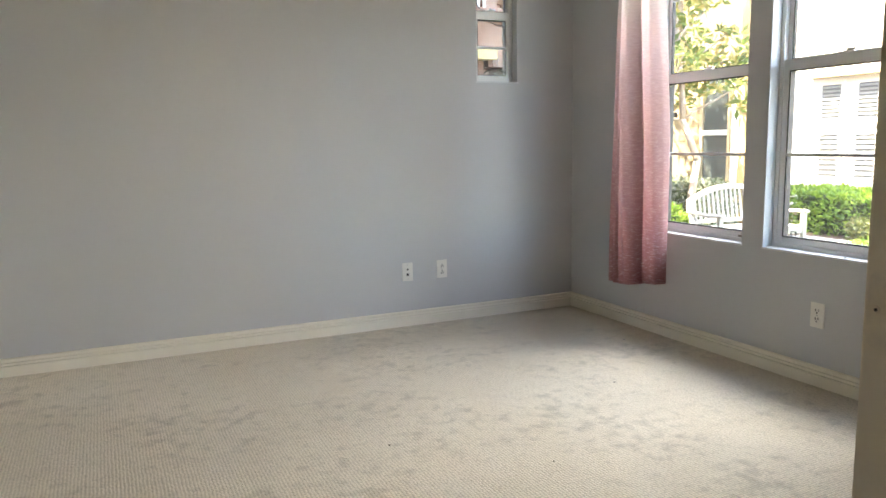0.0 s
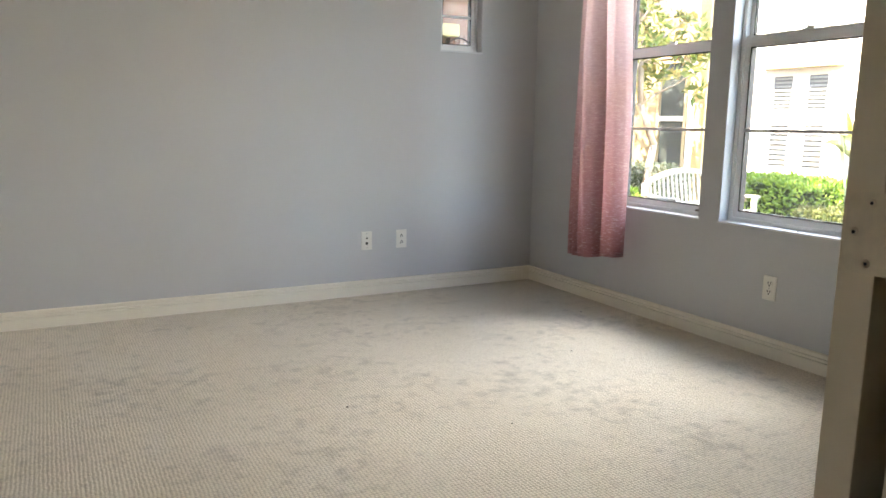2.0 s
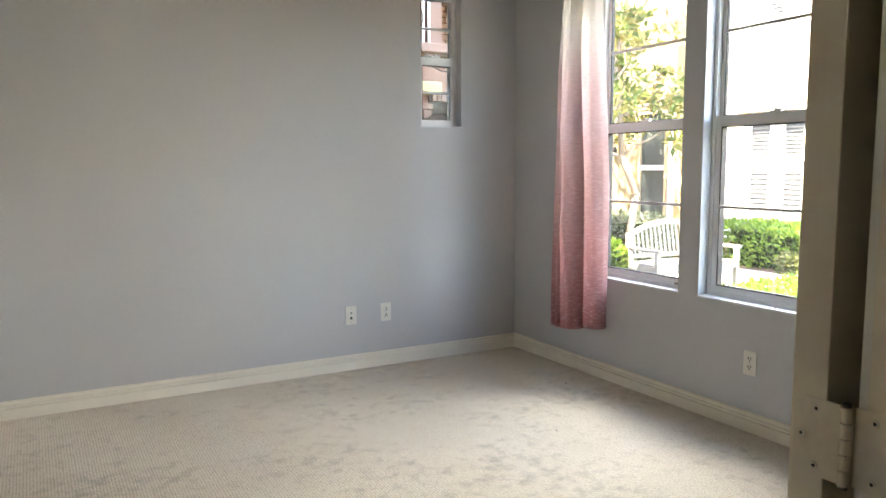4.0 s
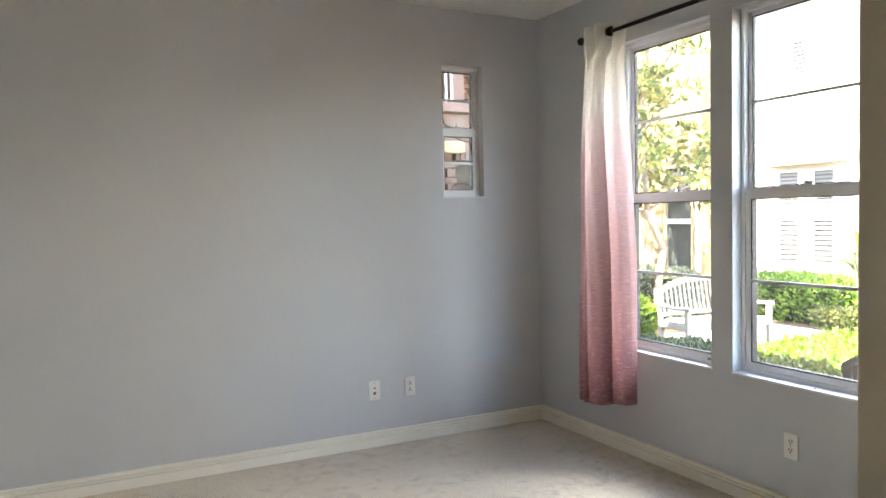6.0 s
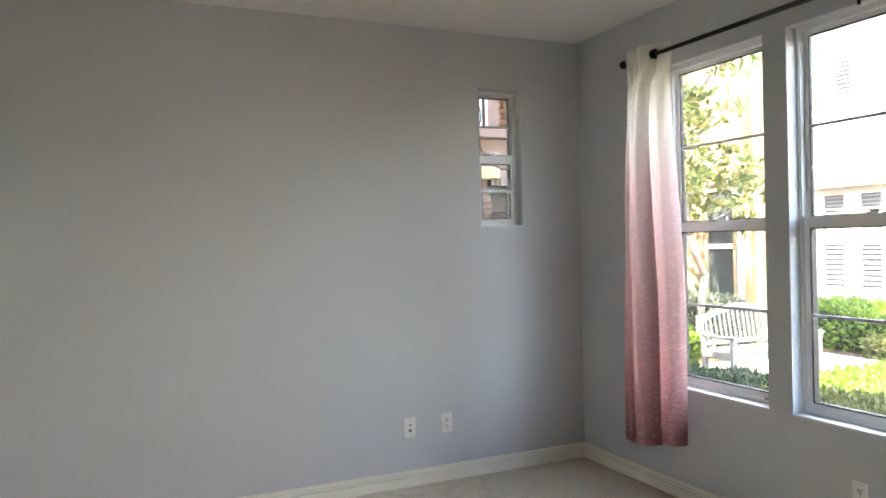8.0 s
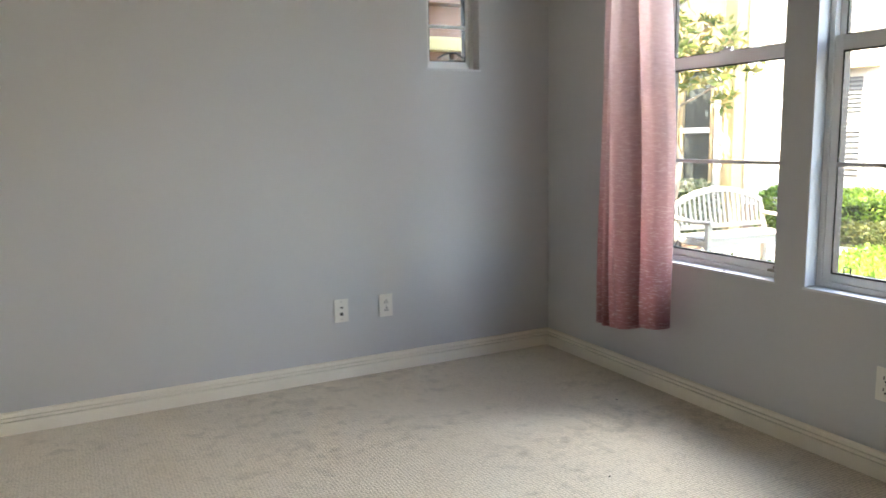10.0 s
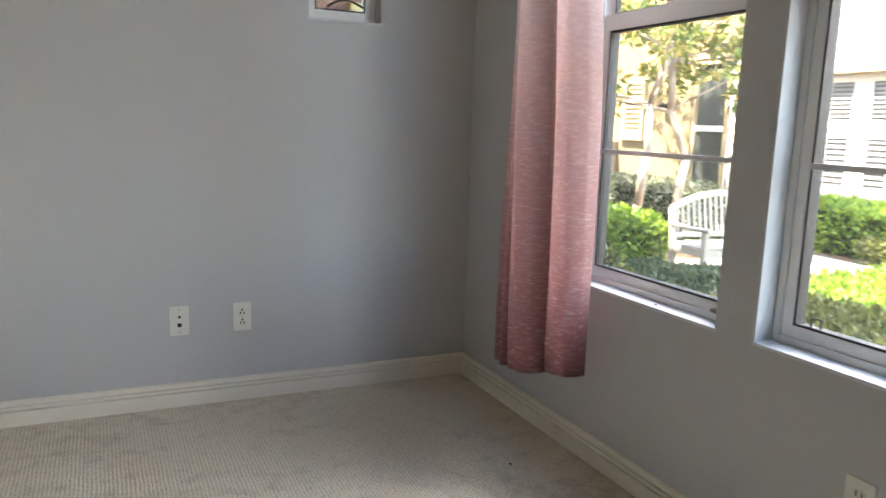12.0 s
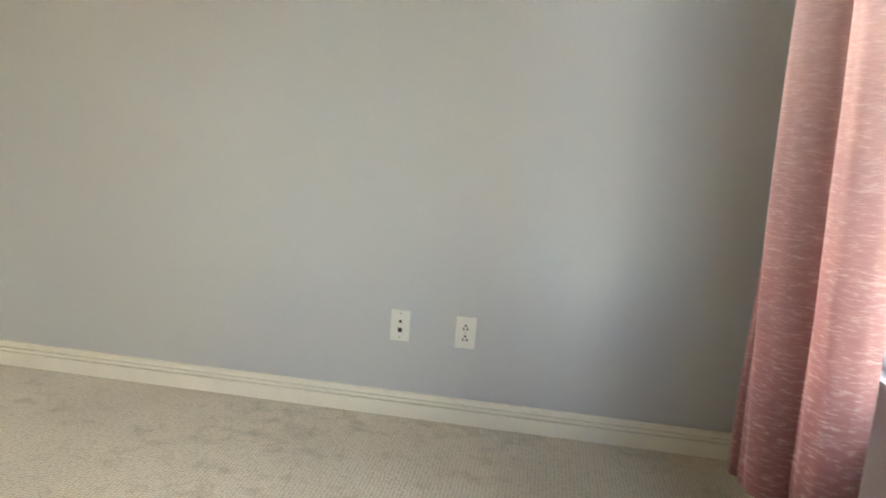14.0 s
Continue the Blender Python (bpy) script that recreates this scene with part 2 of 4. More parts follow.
M_MORTAR = plain("grey_mortar", (0.24, 0.20, 0.17), 0.95, 0.1, 20, 80, 0.5, 0.004)
M_LEAF_BRIGHT = leaf_mat("bright_hedge_leaf", (0.08, 0.145, 0.016), (0.155, 0.255, 0.028), (0.27, 0.37, 0.05))
M_LEAF_DARK = leaf_mat("dark_shrub_leaf", (0.034, 0.058, 0.026), (0.058, 0.092, 0.04), (0.10, 0.135, 0.058))
M_LEAF_OLIVE = leaf_mat("yellow_green_leaf", (0.065, 0.08, 0.02), (0.115, 0.13, 0.035), (0.20, 0.19, 0.065))
M_LEAF_PALE = leaf_mat("variegated_pale_leaf", (0.09, 0.12, 0.05), (0.22, 0.24, 0.15), (0.45, 0.45, 0.36))
M_LEAF_TREE = leaf_mat("magnolia_leaf", (0.08, 0.125, 0.03), (0.18, 0.22, 0.06), (0.42, 0.33, 0.12), 0.6)
M_LEAF_CROTON = leaf_mat("yellow_red_leaf", (0.035, 0.05, 0.022), (0.06, 0.085, 0.03), (0.24, 0.22, 0.045))
M_STALK = leaf_mat("pale_green_stalk", (0.24, 0.28, 0.15), (0.32, 0.35, 0.22), (0.42, 0.44, 0.31), 0.5)
M_SPEAR = leaf_mat("olive_yellow_leaf", (0.22, 0.20, 0.03), (0.25, 0.23, 0.035), (0.28, 0.25, 0.04))
# hedge core; the shade between the leaves is put into its dark colour
M_CORE = plain("shade_dark_hedge_core", (0.045, 0.060, 0.020), 1.0, 0.3, 20, spec=0.1)


def glow_mat(name, color, strength):
    n = Nodes(name)
    n.bsdf.inputs["Emission Color"].default_value = (*color, 1)
    n.bsdf.inputs["Emission Strength"].default_value = strength
    return n.done(color, 0.4)


M_BULB = glow_mat("warm_lantern_bulb", (1.0, 0.62, 0.22), 6.0)


# ---- builders ----
def box(bm, x0, x1, y0, y1, z0, z1, bevel=0.0):
    made = bmesh.ops.create_cube(bm, size=1.0)
    verts = made["verts"]
    bmesh.ops.scale(bm, vec=(x1 - x0, y1 - y0, z1 - z0), verts=verts)
    bmesh.ops.translate(bm, vec=((x0 + x1) / 2, (y0 + y1) / 2, (z0 + z1) / 2), verts=verts)
    if bevel > 0:
        edges = {e for v in verts for e in v.link_edges}
        bmesh.ops.bevel(bm, geom=list(edges), offset=bevel, segments=2, affect="EDGES", profile=0.7)
    return bm


def boxes(*rows, bevel=0.0):
    bm = bmesh.new()
    for r in rows:
        box(bm, *r, bevel=bevel)
    return bm


def tube(bm, a, b, r0, r1=None, n=12):
    """A tapered rod from a to b."""
    a, b = Vector(a), Vector(b)
    r1 = r0 if r1 is None else r1
    d = b - a
    m = Matrix.Translation((a + b) / 2) @ d.to_track_quat("Z", "Y").to_matrix().to_4x4()
    bmesh.ops.create_cone(bm, cap_ends=True, segments=n, radius1=r0, radius2=r1, depth=d.length, matrix=m)
    return bm


def ball(bm, c, r, scale=(1, 1, 1), n=14):
    m = Matrix.Translation(c) @ Matrix.Diagonal((*scale, 1))
    bmesh.ops.create_uvsphere(bm, u_segments=n, v_segments=max(6, n // 2), radius=r, matrix=m)
    return bm


def ring_frame(bm, u0, u1, z0, z1, v0, v1, wl, wr, wb, wt, bevel=0.002):
    """A rectangular frame in the local plane (x along, z up), between depths v0 and v1."""
    box(bm, u0, u0 + wl, v0, v1, z0, z1, bevel)
    box(bm, u1 - wr, u1, v0, v1, z0, z1, bevel)
    box(bm, u0 + wl, u1 - wr, v0, v1, z0, z0 + wb, bevel)
    box(bm, u0 + wl, u1 - wr, v0, v1, z1 - wt, z1, bevel)
    return bm


def to_mesh(name, bm, material, smooth=False):
    me = bpy.data.meshes.new(name)
    bm.normal_update()
    bm.to_mesh(me)
    bm.free()
    me.materials.append(material)
    if smooth:
        me.polygons.foreach_set("use_smooth", [True] * len(me.polygons))
    return me


ORIGIN = {}
SITE = {"on": False}
EYE_AT, SITE_SCALE = Vector((0.3, 0.35, 1.45)), 1.16     # the garden is scaled by 1.16 about this eye point, to fit the camera's view


def stand(ob):
    """Scales a thing of the garden away from the eye point, so that it keeps its look from there."""
    if SITE["on"]:
        ob.location = EYE_AT + (ob.location - EYE_AT) * SITE_SCALE
        ob.scale = (SITE_SCALE,) * 3




def thing(name, at, label, category, group="", kind=""):
    """An empty at a thing's base; its parts are written in world coordinates."""
    ob = new(name)
    ob.location = at
    ORIGIN[ob.name] = Vector(at)
    stand(ob)
    return tagged(ob, label, category, group, kind)


def part(name, bm, material, parent, label="", smooth=False):
    """Links a bmesh as one mesh object under a thing or a part."""
    at = ORIGIN[parent.name]
    bmesh.ops.translate(bm, vec=-at, verts=bm.verts)
    ob = new(name, to_mesh(name, bm, material, smooth))
    ob.parent = parent
    ORIGIN[ob.name] = at
    return tagged(ob, label)


def solid(name, bm, material, label, category, group="", kind="", smooth=False, at=None):
    """A thing of one mesh, with its origin at its base."""
    if at is None:
        lo = [min(v.co[i] for v in bm.verts) for i in range(3)]
        hi = [max(v.co[i] for v in bm.verts) for i in range(3)]
        at = Vector(((lo[0] + hi[0]) / 2, (lo[1] + hi[1]) / 2, lo[2]))
    at = Vector(at)
    bmesh.ops.translate(bm, vec=-at, verts=bm.verts)
    ob = new(name, to_mesh(name, bm, material, smooth))
    ob.location = at
    ORIGIN[ob.name] = at
    stand(ob)
    return tagged(ob, label, category, group, kind)


# ---- plan (metres) ----
XW, YN = 3.13, 4.43            # window wall's and back wall's room faces
XL, YS = -0.35, 0.703          # unseen side wall, set close in for its bounce light, and door wall
CEIL = 2.665
T = 0.112                       # outer walls' thickness
WIN_Z0, WIN_Z1 = 0.593, 2.340
W1_Y0, W1_Y1 = 2.952, 3.645
W2_Y0, W2_Y1 = 2.139, 2.832
SW_X0, SW_X1, SW_Z0, SW_Z1 = 2.405, 2.709, 1.496, 2.337
DOOR_X0, DOOR_X1, DOOR_H = 0.125, 1.003, 2.045
YH = 0.565                     # hall face of the door wall
GROUND = -0.25                 # in the garden's coordinates before scaling
LAND = 1.45 - 1.70 * 1.16      # the ground's height once scaled about the eye point

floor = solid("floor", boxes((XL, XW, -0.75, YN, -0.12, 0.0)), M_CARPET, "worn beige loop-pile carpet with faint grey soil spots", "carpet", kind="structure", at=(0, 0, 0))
ceiling = solid("ceiling", boxes((XL - 0.12, XW + T, -0.87, YN + T, CEIL, CEIL + 0.12)), M_CEIL, "flat off-white painted ceiling", "ceiling", kind="structure")

wall_east = solid("wall_east", boxes(
    (XW, XW + T, -0.75, W2_Y0, -0.12, CEIL), (XW, XW + T, W2_Y1, W1_Y0, WIN_Z0, WIN_Z1), (XW, XW + T, W1_Y1, YN, -0.12, CEIL),
    (XW, XW + T, W2_Y0, W1_Y1, -0.12, WIN_Z0), (XW, XW + T, W2_Y0, W1_Y1, WIN_Z1, CEIL)),
    M_WALL, "light grey painted wall with two tall windows", "wall", kind="structure", at=(XW, 0, 0))
wall_north = solid("wall_north", boxes(
    (XL - 0.12, SW_X0, YN, YN + T, -0.12, CEIL), (SW_X1, XW + T, YN, YN + T, -0.12, CEIL),
    (SW_X0, SW_X1, YN, YN + T, -0.12, SW_Z0), (SW_X0, SW_X1, YN, YN + T, SW_Z1, CEIL)),
    M_WALL, "light grey painted wall with one small high window", "wall", kind="structure", at=(0, YN, 0))
# never seen; stands this near to throw light back across the room
wall_west = solid("wall_west", boxes((XL - 0.12, XL, -0.75, YN, -0.12, CEIL)), M_WALL, "plain light grey wall, unseen, set close in to bounce light", "wall", kind="structure")
wall_south = solid("wall_south", boxes(
    (XL, DOOR_X0 - 0.018, YH, YS, 0, CEIL), (DOOR_X1 + 0.018, XW, YH, YS, 0, CEIL), (DOOR_X0 - 0.018, DOOR_X1 + 0.018, YH, YS, DOOR_H + 0.018, CEIL)),
    M_WALL, "light grey painted wall with the doorway", "wall", kind="structure")
wall_hall = solid("wall_hall", boxes((XL - 0.12, XW + T, -0.87, -0.75, -0.12, CEIL)), M_WALL, "plain light grey hallway wall", "wall", kind="structure")


def baseboard(run, flip):
    """Stepped baseboard swept along a straight run. run: start, end on the floor; flip: unit way into the room."""
    prof = [(0, 0), (0.016, 0), (0.0175, 0.002), (0.0175, 0.0530), (0.0165, 0.0542), (0.0030, 0.0545), (0.0030, 0.0588), (0.0140, 0.0592), (0.0152, 0.0605),
            (0.0150, 0.0680), (0.0135, 0.0704), (0.0025, 0.0707), (0.0025, 0.0748), (0.0105, 0.0752), (0.0112, 0.0760), (0.0112, 0.0880), (0.0060, 0.0925), (0, 0.0937)]
    bm = bmesh.new()
    a, b, way = Vector(run[0]), Vector(run[1]), Vector(flip)
    ends = []
    for p in (a, b):
        ends.append([bm.verts.new(p + way * d + Vector((0, 0, z))) for d, z in prof])
    for i in range(len(prof)):
        j = (i + 1) % len(prof)
        bm.faces.new((ends[0][i], ends[0][j], ends[1][j], ends[1][i]))
    bm.faces.new(ends[0])
    bm.faces.new(list(reversed(ends[1])))
    bmesh.ops.recalc_face_normals(bm, faces=bm.faces)
    return bm


for run, way in ((((XL + 0.015, YN, 0), (XW, YN, 0)), (0, -1, 0)), (((XW, YS, 0), (XW, YN - 0.0005, 0)), (-1, 0, 0)),
                 (((XL, YS, 0), (XL, YN, 0)), (1, 0, 0)), (((XL + 0.015, YS, 0), (DOOR_X0 - 0.09, YS, 0)), (0, 1, 0)), (((DOOR_X1 + 0.09, YS, 0), (XW - 0.015, YS, 0)), (0, 1, 0))):
    solid("baseboard", baseboard(run, way), M_TRIM, "cream painted stepped wooden baseboard", "baseboard", kind="structure", at=run[0])


# ---- windows ----
def window(name, place, width, z0, z1, rail, light_pane, group):
    """A white vinyl single-hung window in its opening. place: matrix that takes local (x along, y outward, z up) to the world; the local origin is the
    opening's lower corner at the room face of the wall."""
    root = new(name)
    tagged(root, "white vinyl single-hung window with thin cross bars", "window", group, "structure")
    ORIGIN[root.name] = Vector((0, 0, 0))
    h = z1 - z0
    s = 0.062                                   # room-side face of the frame, from the wall's face
    fw = 0.020
    st = 0.030 if width > 0.5 else 0.022
    # plastered returns and sill
    bm = boxes((0.0, 0.006, 0.001, s + 0.045, 0.006, h - 0.006), (width - 0.006, width, 0.001, s + 0.045, 0.006, h - 0.006),
               (0, width, 0.001, s + 0.045, h - 0.006, h))
    part("reveal", bm, M_WALL, root)
    part("window_sill", boxes((0, width, -0.004, s + 0.045, -0.004, 0.006), bevel=0.002), M_SILLP, root, "white painted window sill")
    part("window_frame", ring_frame(bmesh.new(), 0.006, width - 0.006, 0.006, h - 0.006, s, s + 0.048, fw, fw, fw, fw, 0.003), M_VINYL, root)
    e = 0.006 + fw
    zr = rail - z0
    low = part("lower_sash", ring_frame(bmesh.new(), e, width - e, e, zr + 0.024, s + 0.006, s + 0.024, st, st, st, 0.052, 0.003), M_VINYL, root)
    up = part("upper_sash", ring_frame(bmesh.new(), e, width - e, zr - 0.026, h - e, s + 0.026, s + 0.044, st * 0.8, st * 0.8, 0.05, st * 0.7, 0.003), M_VINYL, root)
    lo_z = (e + st, zr - 0.028)
    up_z = (zr + 0.024, h - e - st * 0.7)
    for sash, (za, zb), v, stx in ((low, lo_z, s + 0.020, st), (up, up_z, s + 0.038, st * 0.8)):
        g = 0.006
        part("gasket", ring_frame(bmesh.new(), e + stx, width - e - stx, za, zb, v - 0.012, v - 0.0032, g, g, g, g, 0.0), M_GASKET, sash, "black rubber gasket")
        part("outer_gasket", ring_frame(bmesh.new(), e + stx - 0.002, width - e - stx + 0.002, za - 0.002, zb + 0.002, v + 0.0005, s + 0.046, 0.005, 0.005, 0.005, 0.005, 0.0), M_GASKET, sash, "black outer glazing channel")
        pane = part("pane", boxes((e + stx, width - e - stx, v - 0.003, v, za, zb)), M_GLASS, sash)
        pane.visible_shadow = False
        zc = (za + zb) / 2
        part("muntin", boxes((e + stx, width - e - stx, v - 0.014, v - 0.0035, zc - 0.0075, zc + 0.0075), bevel=0.002), M_MUNTIN, sash)
    # lock on the meeting rail, keeper, lift ring and tilt latches
    c = width / 2
    lock = part("sash_lock", boxes((c - 0.030, c + 0.030, s + 0.010, s + 0.032, zr + 0.0245, zr + 0.032), bevel=0.002), M_VINYL, low)
    bm = boxes((c - 0.004, c + 0.034, s + 0.012, s + 0.022, zr + 0.0325, zr + 0.041), bevel=0.002)
    tube(bm, (c - 0.004, s + 0.017, zr + 0.032), (c - 0.004, s + 0.017, zr + 0.044), 0.008)
    part("lock_lever", bm, M_STEEL, low, "small grey lock lever")
    if light_pane:
        b0 = e + st + 0.045
        part("pull_ring", ring_frame(bmesh.new(), b0, b0 + 0.030, lo_z[0] + 0.003, lo_z[0] + 0.031, s + 0.011, s + 0.0155, 0.0035, 0.0035, 0.0035, 0.0035, 0.001), M_GASKET, low, "black rectangular pull ring")
        part("vent_latch", boxes((width - 0.074, width - 0.012, s - 0.016, s + 0.004, e + 0.004, e + 0.014), (width - 0.050, width - 0.016, s - 0.016, s + 0.004, e + 0.018, e + 0.028), bevel=0.002), M_SCREW, low, "dark metal vent latch")
        bm = bmesh.new()
        tube(bm, (width * 0.62, 0.022, 0.006), (width * 0.62, 0.022, 0.0085), 0.005)
        part("screw_cap", bm, M_GASKET, root)
    cb = 0.008 if light_pane else width - 0.022
    part("balance_cover", boxes((cb, cb + 0.014, s - 0.003, s + 0.004, h - 0.15, h - 0.07), bevel=0.002), M_VINYL, root)
    root.matrix_world = place
    return root


EAST = pose(0, 0, 0, 0, 0, -90)     # local x -> -y, local y -> +x
PAIR = "pair of tall windows"
window("window_1", Matrix.Translation((XW, W1_Y1, WIN_Z0)) @ EAST, W1_Y1 - W1_Y0, WIN_Z0, WIN_Z1, 1.46, True, PAIR)
window("window_2", Matrix.Translation((XW, W2_Y1, WIN_Z0)) @ EAST, W2_Y1 - W2_Y0, WIN_Z0, WIN_Z1, 1.46, True, PAIR)
small = window("window_3", Matrix.Translation((SW_X0, YN, SW_Z0)), SW_X1 - SW_X0, SW_Z0, SW_Z1, 1.915, False, "")
tagged(small, "small white vinyl window with a loose black gasket")


def wire(name, pts, r, material, parent=None, label="", category="", cyclic=False):
    """A round bent rod or cord through the given points."""
    cu = bpy.data.curves.new(name, "CURVE")
    cu.dimensions, cu.bevel_depth, cu.bevel_resolution, cu.resolution_u = "3D", r, 3, 10
    sp = cu.splines.new("NURBS")
    sp.points.add(len(pts) - 1)
    for p, q in zip(sp.points, pts):
        p.co = (*q, 1)
    sp.use_endpoint_u, sp.order_u, sp.use_cyclic_u = not cyclic, 4, cyclic
    tmp = new(name, cu)
    me = bpy.data.meshes.new_from_object(tmp.evaluated_get(bpy.context.evaluated_depsgraph_get()))
    bpy.data.objects.remove(tmp)
    me.materials.clear()
    me.materials.append(material)
    ob = new(name, me)
    if parent is not None:
        ob.parent = parent
        me.transform(Matrix.Translation(-ORIGIN[parent.name]))
        ORIGIN[ob.name] = ORIGIN[parent.name]
    return tagged(ob, label, category)


wid = SW_X1 - SW_X0
for pts in ([(0.055, 0.113, 0.80), (0.062, 0.108, 0.74), (0.088, 0.106, 0.70), (0.064, 0.108, 0.64), (0.058, 0.11, 0.60), (0.07, 0.108, 0.56), (0.060, 0.11, 0.50), (0.09, 0.107, 0.455), (0.12, 0.107, 0.46), (0.15, 0.108, 0.445)],
            [(0.13, 0.078, 0.385), (0.17, 0.074, 0.375), (0.20, 0.076, 0.352), (0.235, 0.074, 0.37), (0.252, 0.078, 0.34), (0.255, 0.078, 0.25)],
            [(0.10, 0.078, 0.062), (0.13, 0.072, 0.085), (0.17, 0.070, 0.096), (0.21, 0.072, 0.090), (0.25, 0.078, 0.070)]):
    wire("loose_gasket", pts, 0.0042, M_GASKET, small, "loose black rubber gasket")


# ---- curtain and rod ----
def curtain():
    """Gathered eyelet panel pulled to the window's side: three deep rounded folds with tight creases between, flatter at the heading."""
    bm = bmesh.new()
    nu, nz = 240, 80
    z0, z1 = 0.305, 2.415
    cuts = (0.0, 0.34, 0.68, 1.0)                   # creases along the cloth, from the corner side to the window side
    deep = (0.066, 0.135, 0.100)                    # how far each fold stands into the room
    grid = []
    for j in range(nz + 1):
        v = j / nz                                 # 0 hem, 1 heading
        full = 0.30 + 0.70 * math.sin(math.pi * min(1.0, 0.22 + 0.61 * v + 0.17 * v ** 6)) ** 0.9
        row = []
        for i in range(nu + 1):
            u = i / nu
            k = 0 if u < cuts[1] else 1 if u < cuts[2] else 2
            sway = 0.02 * math.sin(3.1 * v + 2.0 * k)
            p = (u - cuts[k]) / (cuts[k + 1] - cuts[k])
            w = p + sway * math.sin(math.pi * p)
            ridge = (math.sqrt(math.sin(math.pi * w) ** 2 + 0.012) - 0.11) / 0.89
            d = deep[k] * full
            if k == 0:
                d *= 1 - 0.45 * min(1.0, v / 0.4)
                ridge += 0.30 * math.sin(4 * math.pi * w) * math.sin(math.pi * w)
            small = 0.0075 * math.sin(2 * math.pi * (8.5 * u + 0.35 * math.sin(4.2 * v))) * (1.3 - u) + 0.003 * math.sin(2 * math.pi * (15 * u + 0.8 * v))
            back = 2.920 + (0.050 + 0.030 * math.sin(math.pi * min(1.0, 1.25 * v))) * u + (1 - v) ** 2.2 * (-0.016 + 0.105 * u) + 0.035 * v ** 3 * (1 - u)
            x = back - d * ridge + small * (0.35 + 0.65 * full)
            spread = 0.280 + 0.038 * min(1.0, 2.5 * v) - 0.040 * v ** 5
            y = 3.695 - 0.012 * v ** 5 - spread * u + 0.30 * d * math.sin(2 * math.pi * w) * (1 - v ** 6)
            head = max(0.0, min(1.0, (v - 0.90) / 0.07))          # heading: in front of the rod, then behind it past the eyelet
            x += head * (2.962 + 0.030 * math.tanh((u - 0.66) * 14) - 0.012 * math.sin(2 * math.pi * w) - x)
            z = z0 + (z1 - z0) * v
            if j < 2:
                z += 0.004 * math.sin(9 * u + 1) + 0.004 + 0.018 * u
            row.append(bm.verts.new((min(x, 3.095), y, z)))
        grid.append(row)
    for j in range(nz):
        for i in range(nu):
            bm.faces.new((grid[j][i], grid[j][i + 1], grid[j + 1][i + 1], grid[j + 1][i]))
    bmesh.ops.solidify(bm, geom=bm.faces[:], thickness=0.0022)
    return bm


cur = thing("curtain", (2.97, 3.56, 0.305), "white-to-dusty-rose ombre eyelet curtain drawn to one side", "curtain")
part("cloth", curtain(), M_CURTAIN, cur, smooth=True)
ROD_X, ROD_Z = 2.965, 2.362
bm = bmesh.new()
tube(bm, (ROD_X, 3.512, ROD_Z), (ROD_X, 3.486, ROD_Z), 0.026, n=20)
part("eyelet", bm, M_BLACK, cur, "black metal eyelet", smooth=True)

rod = thing("curtain_rod", (ROD_X, 2.9, ROD_Z), "thin black iron curtain rod above the windows", "curtain rod")
bm = bmesh.new()
tube(bm, (ROD_X, 3.725, ROD_Z), (ROD_X, 2.86, ROD_Z), 0.0110, n=16)
tube(bm, (ROD_X, 2.86, ROD_Z), (ROD_X, 1.98, ROD_Z), 0.0130, n=16)
part("pole", bm, M_BLACK, rod, smooth=True)
for y, s in ((3.722, 1), (1.98, -1)):
    bm = bmesh.new()
    tube(bm, (ROD_X, y, ROD_Z), (ROD_X, y + 0.012 * s, ROD_Z), 0.013, n=16)
    ball(bm, (ROD_X, y + 0.030 * s, ROD_Z), 0.023)
    part("finial", bm, M_BLACK, rod, "black ball finial", smooth=True)
for y in (2.47, 3.66):
    bm = boxes((XW - 0.004, XW, y - 0.008, y + 0.008, ROD_Z - 0.036, ROD_Z + 0.002), bevel=0.0015)
    tube(bm, (XW, y, ROD_Z - 0.012), (ROD_X + 0.010, y, ROD_Z - 0.012), 0.004)
    for a in range(9):
        t0, t1 = math.pi * (0.95 + a * 0.12), math.pi * (1.07 + a * 0.12)
        tube(bm, (ROD_X + 0.0160 * math.cos(t0), y, ROD_Z + 0.0160 * math.sin(t0)), (ROD_X + 0.0160 * math.cos(t1), y, ROD_Z + 0.0160 * math.sin(t1)), 0.004, n=8)
    part("bracket", bm, M_BLACK, rod, "black wall bracket")


# ---- wall plates ----
def plate_matrix(kind, a, z):
    if kind == "n":
        return Matrix.Translation((a, YN, z))
    return Matrix.Translation((XW, a, z)) @ pose(0, 0, 0, 0, 0, -90)


def plate_base(root):
    bm = boxes((-0.035, 0.035, -0.0055, 0.0, -0.057, 0.057), bevel=0.0022)
    part("cover_plate", bm, M_PLATE, root)


